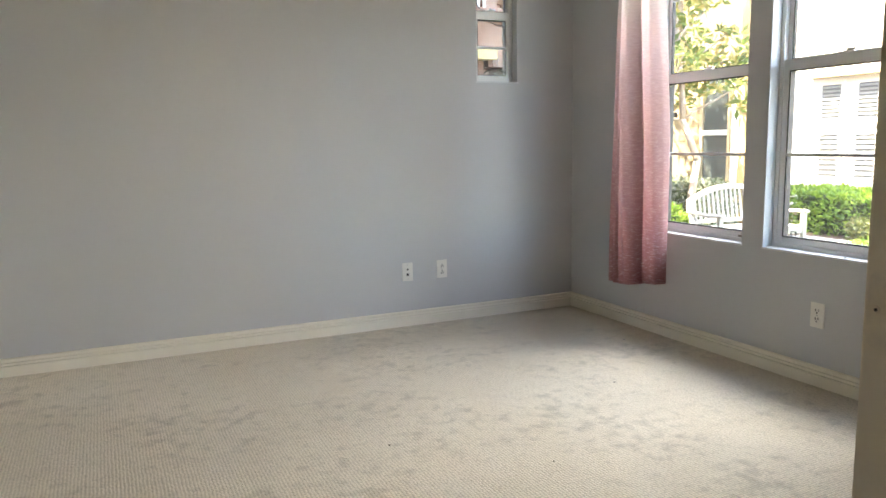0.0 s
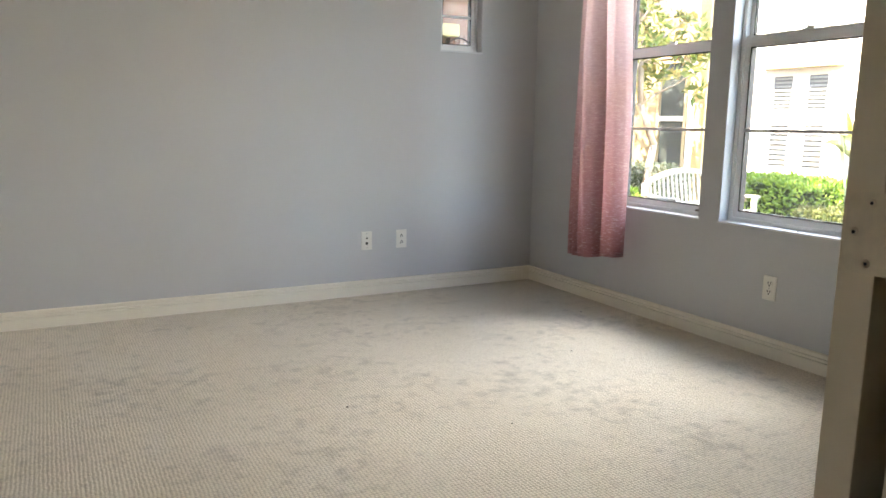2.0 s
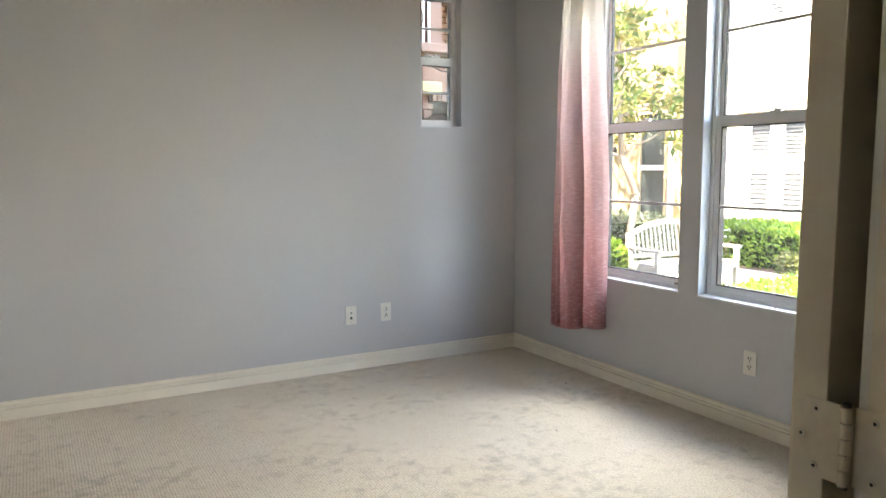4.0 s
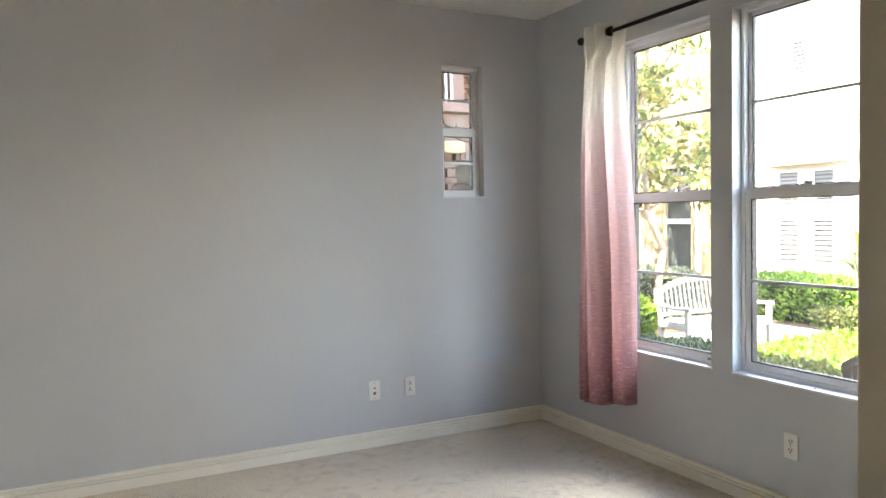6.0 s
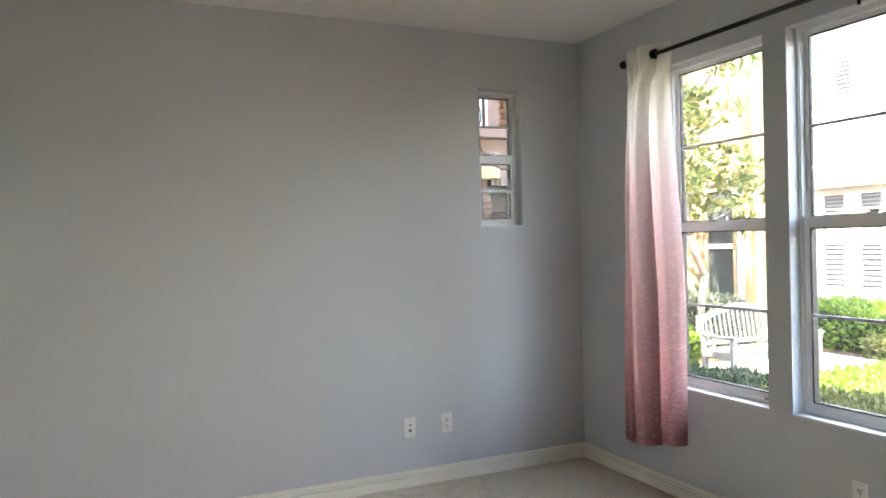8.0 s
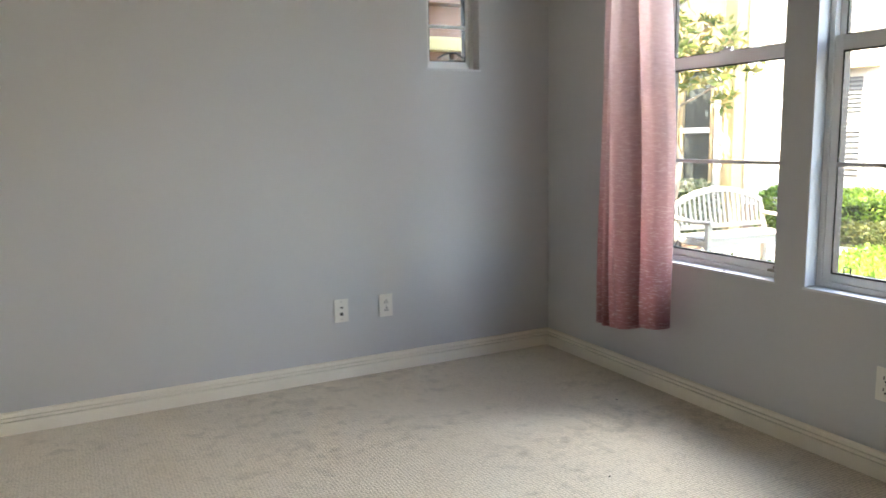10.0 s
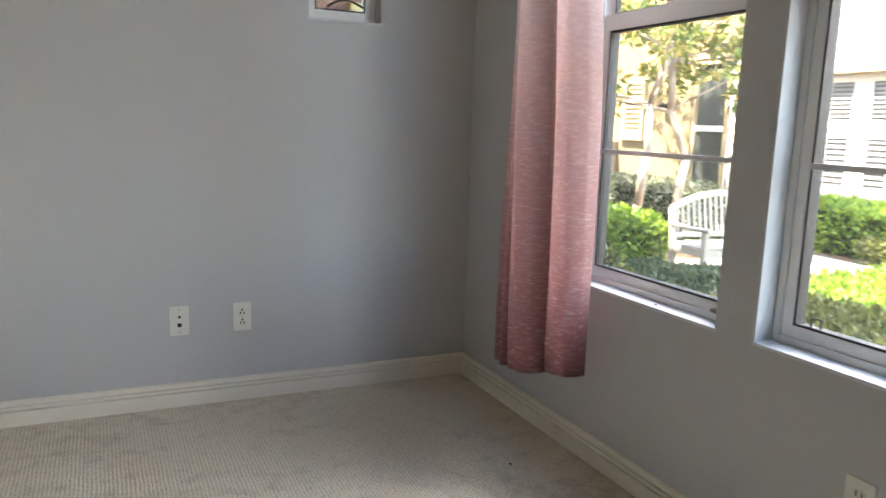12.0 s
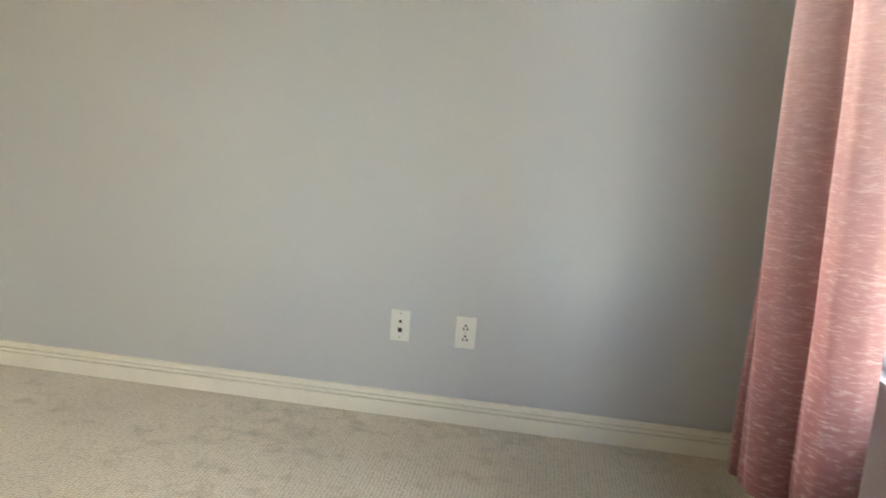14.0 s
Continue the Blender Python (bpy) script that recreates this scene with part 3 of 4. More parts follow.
def outlet(m, group, up=1):
    """A duplex outlet; up: 1 with the earth holes above the slots, -1 below."""
    root = thing("wall_outlet", (0, 0, 0), "ivory duplex power outlet on the grey wall", "outlet", group)
    plate_base(root)
    for dz in (0.0195, -0.0195):
        bm = bmesh.new()
        tube(bm, (0, -0.0052, dz), (0, -0.0072, dz), 0.0172, 0.0168, n=28)
        bmesh.ops.scale(bm, vec=(1, 1, 0.84), space=Matrix.Translation((0, 0, -dz)), verts=bm.verts)
        sock = part("socket", bm, M_PLATE, root)
        part("slot", boxes((-0.0088, -0.0046, -0.0078, -0.0070, dz - 0.0047 * up - 0.0058, dz - 0.0047 * up + 0.0058)), M_SLOT, sock)
        part("slot", boxes((0.0046, 0.0088, -0.0078, -0.0070, dz - 0.0047 * up - 0.0048, dz - 0.0047 * up + 0.0048)), M_SLOT, sock)
        bm = bmesh.new()
        tube(bm, (0, -0.0070, dz + 0.0075 * up), (0, -0.0078, dz + 0.0075 * up), 0.0040, n=12)
        part("slot", bm, M_SLOT, sock)
    bm = bmesh.new()
    tube(bm, (0, -0.0052, 0), (0, -0.0066, 0), 0.0028, n=12)
    part("screw", bm, M_STEEL, root)
    root.matrix_world = m
    return root


def data_plate(m):
    root = thing("wall_jack_plate", (0, 0, 0), "ivory wall plate with a coax and a phone jack", "wall plate")
    plate_base(root)
    bm = bmesh.new()
    tube(bm, (0, -0.0052, 0.016), (0, -0.011, 0.016), 0.0052, n=6)
    tube(bm, (0, -0.011, 0.016), (0, -0.015, 0.016), 0.0036, n=12)
    part("coax_jack", bm, M_SLOT, root, "dark coaxial jack")
    part("phone_jack", boxes((-0.0075, 0.0075, -0.0075, -0.0052, -0.024, -0.009), bevel=0.0008), M_SLOT, root, "black square phone jack")
    for dz in (0.044, -0.044):
        bm = bmesh.new()
        tube(bm, (0, -0.0052, dz), (0, -0.0066, dz), 0.0028, n=12)
        part("screw", bm, M_STEEL, root)
    root.matrix_world = m
    return root


data_plate(plate_matrix("n", 1.914, 0.339))
outlet(plate_matrix("n", 2.148, 0.339), "power outlets")
outlet(plate_matrix("e", 2.502, 0.325), "power outlets", -1)


# ---- doorway and open door ----
doorway = thing("door_frame", (0.6, YH, 0), "cream painted wooden door frame with casing", "door frame", kind="structure")
part("jamb", boxes((DOOR_X1, DOOR_X1 + 0.018, YH - 0.001, YS + 0.001, 0, DOOR_H), bevel=0.001), M_DOOR, doorway)
part("jamb", boxes((DOOR_X0 - 0.018, DOOR_X0, YH - 0.001, YS + 0.001, 0, DOOR_H), bevel=0.001), M_DOOR, doorway)
part("head_jamb", boxes((DOOR_X0 - 0.018, DOOR_X1 + 0.018, YH - 0.001, YS + 0.001, DOOR_H, DOOR_H + 0.018), bevel=0.001), M_DOOR, doorway)
for y0, y1 in ((YS + 0.001, YS + 0.015), (YH - 0.015, YH - 0.001)):
    part("casing", boxes((DOOR_X1 + 0.006, DOOR_X1 + 0.066, y0, y1, 0, DOOR_H + 0.006), bevel=0.003), M_TRIM, doorway)
    part("casing", boxes((DOOR_X0 - 0.066, DOOR_X0 - 0.006, y0, y1, 0, DOOR_H + 0.006), bevel=0.003), M_TRIM, doorway)
    part("head_casing", boxes((DOOR_X0 - 0.066, DOOR_X1 + 0.066, y0, y1, DOOR_H + 0.006, DOOR_H + 0.066), bevel=0.003), M_TRIM, doorway)
part("door_stop", boxes((DOOR_X1 - 0.011, DOOR_X1, YH + 0.02, YS - 0.052, 0, DOOR_H), bevel=0.002), M_DOOR, doorway)

DY0, DY1 = 0.747, 0.790
door = thing("door", (1.0, DY0, 0.012), "cream painted door swung fully open against the wall", "door")
slab = part("leaf", boxes((0.998, 1.79, DY0, DY1, 0.012, 2.035), bevel=0.0025), M_DOOR, door)
for za, zb in ((0.2, 0.92), (1.05, 1.90)):
    for xa, xb in ((1.10, 1.36), (1.43, 1.69)):
        part("panel", boxes((xa, xb, DY1 - 0.001, DY1 + 0.006, za, zb), bevel=0.004), M_DOOR, slab)
bm = bmesh.new()
tube(bm, (1.73, DY1, 0.96), (1.73, DY1 + 0.04, 0.96), 0.012)
ball(bm, (1.73, DY1 + 0.055, 0.96), 0.027)
part("door_knob", bm, M_STEEL, door, "dull metal door knob", smooth=True)


def rounded_leaf(y0, y1, z0, z1, x, r, side):
    """A hinge leaf in the plane x, rounded at its outer corners (side +1: at y1, -1: at y0)."""
    bm = bmesh.new()
    yo = y1 if side > 0 else y0
    yi = y0 if side > 0 else y1
    loop = [(yi, z0), (yo - side * r, z0)]
    for k in range(7):
        a = -math.pi / 2 + k * math.pi / 12
        loop.append((yo - side * r + side * r * math.cos(a), z0 + r + r * math.sin(a)))
    for k in range(7):
        a = k * math.pi / 12
        loop.append((yo - side * r + side * r * math.cos(a), z1 - r + r * math.sin(a)))
    loop += [(yo - side * r, z1), (yi, z1)]
    clean = []
    for p in loop:
        if not clean or (Vector(p) - Vector(clean[-1])).length > 1e-5:
            clean.append(p)
    front = [bm.verts.new((x - 0.0022, a, b)) for a, b in clean]
    back = [bm.verts.new((x, a, b)) for a, b in clean]
    bm.faces.new(front)
    bm.faces.new(list(reversed(back)))
    n = len(clean)
    for i in range(n):
        bm.faces.new((front[i], back[i], back[(i + 1) % n], front[(i + 1) % n]))
    bmesh.ops.recalc_face_normals(bm, faces=bm.faces)
    return bm


def hinge(zc):
    KY, KX = 0.722, 0.996
    h = 0.0445
    root = thing("door_hinge", (KX, KY, zc - h), "paint-covered butt hinge between door and frame", "hinge", "door hinges")
    a = part("door_leaf", rounded_leaf(KY + 0.006, 0.7845, zc - h, zc + h, 0.9985, 0.014, 1), M_HINGE, root)
    b = part("frame_leaf", rounded_leaf(0.655, KY - 0.006, zc - h, zc + h, 1.0035, 0.014, -1), M_HINGE, root)
    for k in range(5):
        seg = 2 * h / 5
        bm = bmesh.new()
        z0 = zc - h + k * seg
        tube(bm, (KX, KY, z0 + 0.0007), (KX, KY, z0 + seg - 0.0007), 0.0064, n=18)
        part("knuckle", bm, M_HINGE, root)
    bm = bmesh.new()
    tube(bm, (KX, KY, zc - h - 0.003), (KX, KY, zc + h + 0.004), 0.0045, n=12)
    part("hinge_pin", bm, M_SCREW, root)
    for leaf, x, ys in ((a, 0.9963, (0.757, 0.774, 0.757)), (b, 1.0013, (0.694, 0.676, 0.694))):
        for y, dz in zip(ys, (0.033, 0.0, -0.033)):
            bm = bmesh.new()
            tube(bm, (x, y, zc + dz), (x - 0.0012, y, zc + dz), 0.0046, 0.0040, n=16)
            part("screw", bm, M_HINGE, leaf)
            bm = bmesh.new()
            tube(bm, (x - 0.0011, y, zc + dz), (x - 0.0016, y, zc + dz), 0.0021, n=8)
            part("screw_slot", bm, M_SLOT, leaf)


for zc in (0.26, 0.938, 1.80):
    hinge(zc)

# lint on the carpet
for x, y, r in ((2.865, 3.525, 0.0045), (2.35, 2.95, 0.004), (1.62, 2.35, 0.0035), (1.15, 2.75, 0.0035)):
    bm = bmesh.new()
    ball(bm, (x, y, 0.002), r, (1.2, 0.8, 0.6), 8)
    solid("lint", bm, M_SPECK, "tiny dark speck of lint on the carpet", "lint", "lint specks")

# ---- our own house, from outside ----
# storey and roof are unseen; added and sized to cast shadow on the garden
solid("shadow_storey", boxes((XL - 3.0, XW + T, -6.0, YN + T, CEIL + 0.124, 4.6)), M_STUCCO_W, "white stucco storey, unseen, added to shade the garden", "upper storey", kind="structure")
solid("roof", boxes((XL - 3.4, XW + T + 0.4, -6.4, YN + T + 0.4, 4.6, 4.78)), M_ROOF, "brown tiled roof with eaves, unseen, added to shade the garden", "roof", kind="structure")
solid("outer_wall", boxes((XW + 0.004, XW + T, -6.0, -0.875, LAND, CEIL + 0.12), (XL - 3.0, XL - 0.125, -6.0, YN + T, LAND, CEIL + 0.12), (XL - 0.12, XW, -6.0, -5.85, LAND, CEIL + 0.12)), M_STUCCO_W, "white stucco outer wall", "wall", kind="structure")
solid("foundation", boxes((XL - 0.12, XW + T - 0.004, -0.87, YN + T - 0.004, LAND, -0.124)), M_STUCCO_W, "white stucco foundation band", "foundation", kind="structure")

# ---- garden ----
SITE["on"] = True
solid("ground", boxes((-400, 400, -400, 400, GROUND - 0.3, GROUND)), M_SOIL, "brown soil ground of the courtyard garden", "ground", kind="structure")
solid("pavement", boxes((6.2, 9.25, 6.15, 7.6, GROUND + 0.004, GROUND + 0.03), (8.7, 9.25, -3.0, 6.15, GROUND + 0.004, GROUND + 0.03), bevel=0.008), M_CONC, "pale concrete garden path and bench pad", "path", kind="structure")


def leaves(rng, spots, size, curl=0.25, long=2.0, up=0.3):
    """Folded leaf blades at the given (place, outward way) spots: 2 quads each, built at once."""
    verts, faces = [], []
    for p, out in spots:
        d = Vector((rng.gauss(0, 1), rng.gauss(0, 1), rng.gauss(0, 1) + up)).normalized()
        d = (d + out * 0.8).normalized()
        side = d.cross(Vector((rng.gauss(0, 1), rng.gauss(0, 1), rng.gauss(0, 1)))).normalized()
        nrm = d.cross(side)
        s = size * rng.uniform(0.6, 1.35)
        L, w = s * long, s * 0.5
        a = Vector(p)
        k = len(verts)
        verts += [a, a + d * L * 0.5 + nrm * curl * s * 0.3, a + d * L - nrm * curl * s, a + d * L * 0.45 + side * w, a + d * L * 0.45 - side * w]
        faces += [(k, k + 3, k + 1), (k + 3, k + 2, k + 1), (k, k + 1, k + 4), (k + 1, k + 2, k + 4)]
    return verts, faces


def mesh_from(name, verts, faces, material):
    me = bpy.data.meshes.new(name)
    me.from_pydata([tuple(v) for v in verts], [], faces)
    me.materials.append(material)
    return me


def leafy(name, parent, verts, faces, material, label=""):
    at = ORIGIN[parent.name]
    ob = new(name, mesh_from(name, [v - at for v in verts], faces, material))
    ob.parent = parent
    ORIGIN[ob.name] = at
    return tagged(ob, label)


def hedge(seed, x0, x1, y0, y1, top, size, count, material, label, wave=0.05, round_=0.25, category="hedge", group="", turn=0.0, long=2.0):
    """A clipped hedge: inner core coloured dark for the shade inside, and leaves over its rounded outside."""
    rng = random.Random(seed)
    cx, cy = (x0 + x1) / 2, (y0 + y1) / 2
    hx, hy, hz = (x1 - x0) / 2, (y1 - y0) / 2, top - GROUND
    root = thing("hedge" if category == "hedge" else category.replace(" ", "_"), (cx, cy, GROUND), label, category, group)
    rot = Matrix.Rotation(radians(turn), 3, "Z")

    def lump(p):
        return wave * (noise.noise(Vector((p[0] * 2.2 + seed, p[1] * 2.2, p[2] * 2.2))) + 0.6 * noise.noise(Vector((p[0] * 6, p[1] * 6 + seed, p[2] * 6))))

    bm = bmesh.new()
    bmesh.ops.create_icosphere(bm, subdivisions=4, radius=1.0)
    e = 0.34
    for v in bm.verts:
        c = v.co
        q = Vector([math.copysign(abs(t) ** e, t) for t in c])
        m = max(abs(q.x), abs(q.y), abs(q.z))
        q = q / m * (1 - round_ * 0.3) if m else q
        w = Vector((q.x * hx * 0.93, q.y * hy * 0.97, max(0, (q.z + 1) / 2) * hz * 0.93))
        w += c * lump(w)
        w.z = max(w.z, 0)
        v.co = Vector((cx, cy, GROUND)) + rot @ w
    part("twigs", bm, M_CORE, root, "inner core of twigs, coloured dark as shade")
    spots = []
    area = (hy * 2 * hz, hy * 2 * hz, hx * 2 * hz, hx * 2 * hz, hx * hy * 4)
    for _ in range(count):
        r = rng.uniform(0, sum(area))
        f = 0
        while r > area[f]:
            r -= area[f]
            f += 1
        a, b = rng.uniform(-1, 1), rng.random()
        if f < 4:
            s = 1 if f % 2 else -1
            p = Vector((s * hx, a * hy, b * hz)) if f < 2 else Vector((a * hx, s * hy, b * hz))
            out = Vector((s, 0, 0.2)) if f < 2 else Vector((0, s, 0.2))
        else:
            p = Vector((a * hx, rng.uniform(-1, 1) * hy, hz))
            out = Vector((0, 0, 1))
        # pull the corners in
        k = round_ * min(hx, hz)
        ex, ey, ez = max(0, abs(p.x) - hx + k), max(0, abs(p.y) - hy + k), max(0, p.z - hz + k)
        d = math.sqrt(ex * ex + ey * ey + ez * ez)
        if d > k > 0:
            f2 = 1 - k / d
            p -= Vector((math.copysign(ex * f2, p.x), math.copysign(ey * f2, p.y), ez * f2))
        p += out * (lump(p) + rng.uniform(-0.05, 0.012))
        p.z = max(p.z, 0.01)
        spots.append((Vector((cx, cy, GROUND)) + rot @ p, rot @ out))
    v, fcs = leaves(rng, spots, size, long=long)
    leafy("foliage", root, v, fcs, material)
    return root


HG = "clipped garden hedges"
hedge(1, 5.15, 6.05, 1.0, 5.2, 0.04, 0.032, 9000, M_LEAF_OLIVE, "low yellow-green clipped hedge near the windows", 0.06, group=HG)
hedge(2, 4.95, 6.2, 5.3, 6.3, 0.04, 0.026, 9000, M_LEAF_DARK, "low dark green clipped shrub in front of the bench", 0.07, group=HG)
hedge(3, 9.7, 10.8, -1.0, 8.6, 0.34, 0.044, 18000, M_LEAF_BRIGHT, "tall bright green hedge beside the path", 0.08, group=HG)
hedge(4, 9.25, 9.7, 1.0, 6.9, 0.06, 0.036, 7000, M_LEAF_OLIVE, "lower yellow-green hedge before a tall hedge", 0.06, group=HG)
hedge(5, 6.4, 8.5, 0.5, 6.0, -0.10, 0.042, 15000, M_LEAF_BRIGHT, "bright green leafy ground cover bed", 0.05, category="ground cover")
hedge(6, 5.75, 6.55, 6.9, 8.1, 0.36, 0.042, 5000, M_LEAF_BRIGHT, "bright yellow-green rounded hedge beside the bench", 0.06, 0.6, group=HG)
hedge(7, 8.0, 8.7, 8.2, 10.6, 0.52, 0.036, 7000, M_LEAF_PALE, "pale variegated hedge along the yellow house", 0.07, 0.5, group=HG)
hedge(8, 6.3, 7.6, 9.4, 10.3, 0.62, 0.045, 3600, M_LEAF_DARK, "grey-green shaded hedge before the garden wall", 0.08, 0.6, group=HG)
hedge(9, 4.35, 5.0, 5.5, 6.05, 0.28, 0.036, 2600, M_LEAF_CROTON, "dark green shrub with small yellow leaf tips", 0.12, 0.7, category="shrub")
hedge(10, 5.0, 5.7, 7.0, 7.4, 0.25, 0.06, 1600, M_LEAF_DARK, "dark broad-leaved shrub under the brick pier", 0.1, 0.7, category="shrub", long=3.0)


def limb(bm, a, b, r0, r1, rng, segs=5, wob=0.05):
    a, b = Vector(a), Vector(b)
    pts = [a.lerp(b, k / segs) + (Vector((rng.gauss(0, wob), rng.gauss(0, wob), 0)) if 0 < k < segs else Vector()) for k in range(segs + 1)]
    for k in range(segs):
        tube(bm, pts[k], pts[k + 1] + (pts[k + 1] - pts[k]) * 0.06, r0 + (r1 - r0) * k / segs, r0 + (r1 - r0) * (k + 1) / segs, 9)
    return pts


def tree(seed, base, lean, height, clusters, leaf, label):
    rng = random.Random(seed)
    root = thing("tree", base, label, "tree", "courtyard trees")
    bm = bmesh.new()
    top = Vector(base) + Vector(lean) + Vector((0, 0, height))
    pts = limb(bm, base, top, 0.055, 0.022, rng, 9, 0.07)
    tips = []
    for k in range(3, len(pts)):
        for _ in range(3):
            way = Vector((rng.uniform(-1, 1), rng.uniform(-1, 1), rng.uniform(-0.05, 0.7)))
            end = pts[k] + way * rng.uniform(0.5, 1.15)
            limb(bm, pts[k], end, 0.020, 0.007, rng, 4, 0.03)
            tips.append(end)
            tips.append(pts[k].lerp(end, 0.65) + Vector((rng.gauss(0, 0.12), rng.gauss(0, 0.12), rng.gauss(0, 0.1))))
    part("trunk", bm, M_BARK, root, smooth=True)
    spots = []
    for _ in range(clusters):
        c = rng.choice(tips) + Vector((rng.gauss(0, 0.16), rng.gauss(0, 0.16), rng.gauss(0, 0.14)))
        for _ in range(10):
            out = Vector((rng.gauss(0, 1), rng.gauss(0, 1), rng.gauss(0.2, 0.7))).normalized()
            spots.append((c + out * rng.uniform(0.0, 0.05), out * 2.2))
    v, f = leaves(rng, spots, leaf, 0.3, 2.6, 0.1)
    leafy("crown", root, v, f, M_LEAF_TREE)
    return root


tree(21, (7.02, 8.07, GROUND), (0.45, -0.1, 0), 5.2, 300, 0.052, "slim magnolia with pale trunk and glossy long leaves")
tree(22, (7.67, 8.12, GROUND), (-0.35, 0.2, 0), 5.0, 280, 0.052, "slim magnolia with pale trunk beside the yellow house")
tree(23, (7.1, 9.7, GROUND), (-0.2, 0.1, 0), 4.6, 230, 0.052, "slim magnolia with pale trunk by the garden wall")


# ---- garden bench ----
SITE["on"] = False
def bench(m):
    """Slatted bench with an arched back; local x along it, -y to the front, z up."""
    root = thing("garden_bench", (0, 0, 0), "weathered pale wooden garden bench with an arched slatted back", "bench")
    W = 0.70
    for s in (-1, 1):
        part("leg", boxes((s * W - 0.03, s * W + 0.03, -0.28, -0.22, 0, 0.62), bevel=0.006), M_BENCH, root)
        bm = boxes((s * W - 0.03, s * W + 0.03, 0.22, 0.28, 0, 0.44), bevel=0.006)
        tube(bm, (s * W, 0.25, 0.42), (s * (W - 0.01), 0.34, 0.80), 0.034, 0.030, 8)
        part("leg", bm, M_BENCH, root)
        bm = bmesh.new()
        tube(bm, (s * W, -0.31, 0.635), (s * W, -0.02, 0.615), 0.034, 0.034, 10)
        tube(bm, (s * W, -0.02, 0.615), (s * W, 0.31, 0.65), 0.034, 0.032, 10)
        bmesh.ops.scale(bm, vec=(1.25, 1, 0.7), space=Matrix.Translation((-s * W, 0, -0.63)), verts=bm.verts)
        part("armrest", bm, M_BENCH, root)
        part("side_rail", boxes((s * W - 0.02, s * W + 0.02, -0.24, 0.24, 0.345, 0.415), bevel=0.005), M_BENCH, root)
    for k in range(6):
        y = -0.27 + k * 0.094
        z = 0.425 - 0.012 * math.sin(math.pi * k / 5)
        part("seat_slat", boxes((-W - 0.01, W + 0.01, y, y + 0.078, z, z + 0.022), bevel=0.004), M_BENCH, root)
    part("front_rail", boxes((-W, W, -0.265, -0.235, 0.34, 0.42), bevel=0.005), M_BENCH, root)
    part("lower_back_rail", boxes((-W + 0.02, W - 0.02, 0.262, 0.300, 0.485, 0.535), bevel=0.005), M_BENCH, root)

    def arch(x):
        return 0.775 + 0.185 * math.cos(math.pi * x / (2 * W * 1.02)) ** 0.8

    bm = bmesh.new()
    n = 24
    prev = None
    for k in range(n + 1):
        x = -W + 2 * W * k / n
        z = arch(x)
        yb = 0.27 + 0.075 * (z - 0.5) / 0.4
        ring = [bm.verts.new((x, yb + dy, z + dz)) for dy, dz in ((-0.02, -0.035), (0.02, -0.035), (0.02, 0.035), (-0.02, 0.035))]
        if prev:
            for i in range(4):
                bm.faces.new((prev[i], prev[(i + 1) % 4], ring[(i + 1) % 4], ring[i]))
        else:
            bm.faces.new(ring)
        prev = ring
    bm.faces.new(list(reversed(prev)))
    bmesh.ops.recalc_face_normals(bm, faces=bm.faces)
    part("top_rail", bm, M_BENCH, root)
    for k in range(17):
        x = -W + 0.085 + (2 * W - 0.17) * k / 16
        z1 = arch(x) - 0.02
        bm = boxes((x - 0.017, x + 0.017, 0.275, 0.292, 0.52, z1))
        for v in bm.verts:
            v.co.y += 0.075 * (v.co.z - 0.5) / 0.4
        part("back_slat", bm, M_BENCH, root)
    root.matrix_world = m
    return root


bench(Matrix.Translation((8.0, 7.40, LAND + 0.035)) @ pose(0, 0, 0, 0, 0, -3.5))


# ---- patio chair seen from behind ----
def patio_chair(m):
    root = thing("patio_chair", (0, 0, 0), "dark weathered wooden patio chair with a slatted back", "chair")
    for s in (-1, 1):
        bm = boxes((s * 0.27 - 0.024, s * 0.27 + 0.024, 0.22, 0.27, 0, 0.70), bevel=0.006)
        part("leg", bm, M_CHAIR, root)
        part("leg", boxes((s * 0.27 - 0.024, s * 0.27 + 0.024, -0.27, -0.22, 0, 0.60), bevel=0.006), M_CHAIR, root)
        part("armrest", boxes((s * 0.27 - 0.035, s * 0.27 + 0.035, -0.30, 0.24, 0.60, 0.628), bevel=0.008), M_CHAIR, root)
    for k in range(5):
        part("seat_slat", boxes((-0.26, 0.26, -0.26 + k * 0.1, -0.18 + k * 0.1, 0.40, 0.422), bevel=0.004), M_CHAIR, root)
    bm = bmesh.new()
    prev = None
    for k in range(25):
        x = -0.30 + 0.6 * k / 24
        z = 0.672 + 0.105 * (1 - (abs(x) / 0.30) ** 2.6)
        ring = [bm.verts.new((x, 0.25 + dy, z + dz)) for dy, dz in ((-0.014, -0.034), (0.014, -0.034), (0.021, -0.026), (0.021, 0.026), (0.014, 0.034), (-0.014, 0.034), (-0.021, 0.026), (-0.021, -0.026))]
        if prev:
            for i in range(8):
                bm.faces.new((prev[i], prev[(i + 1) % 8], ring[(i + 1) % 8], ring[i]))
        else:
            bm.faces.new(ring)
        prev = ring
    bm.faces.new(list(reversed(prev)))
    bmesh.ops.recalc_face_normals(bm, faces=bm.faces)
    part("top_rail", bm, M_CHAIR, root)
    for k in range(6):
        x = -0.2125 + 0.085 * k
        part("back_slat", boxes((x - 0.024, x + 0.024, 0.24, 0.258, 0.42, 0.70), bevel=0.003), M_CHAIR, root)
    root.matrix_world = m
    return root


patio_chair(Matrix.Translation((5.5, 3.29, LAND)) @ pose(0, 0, 0, 0, 0, 92) @ Matrix.Diagonal((1.3, 1.15, 1.14, 1)))

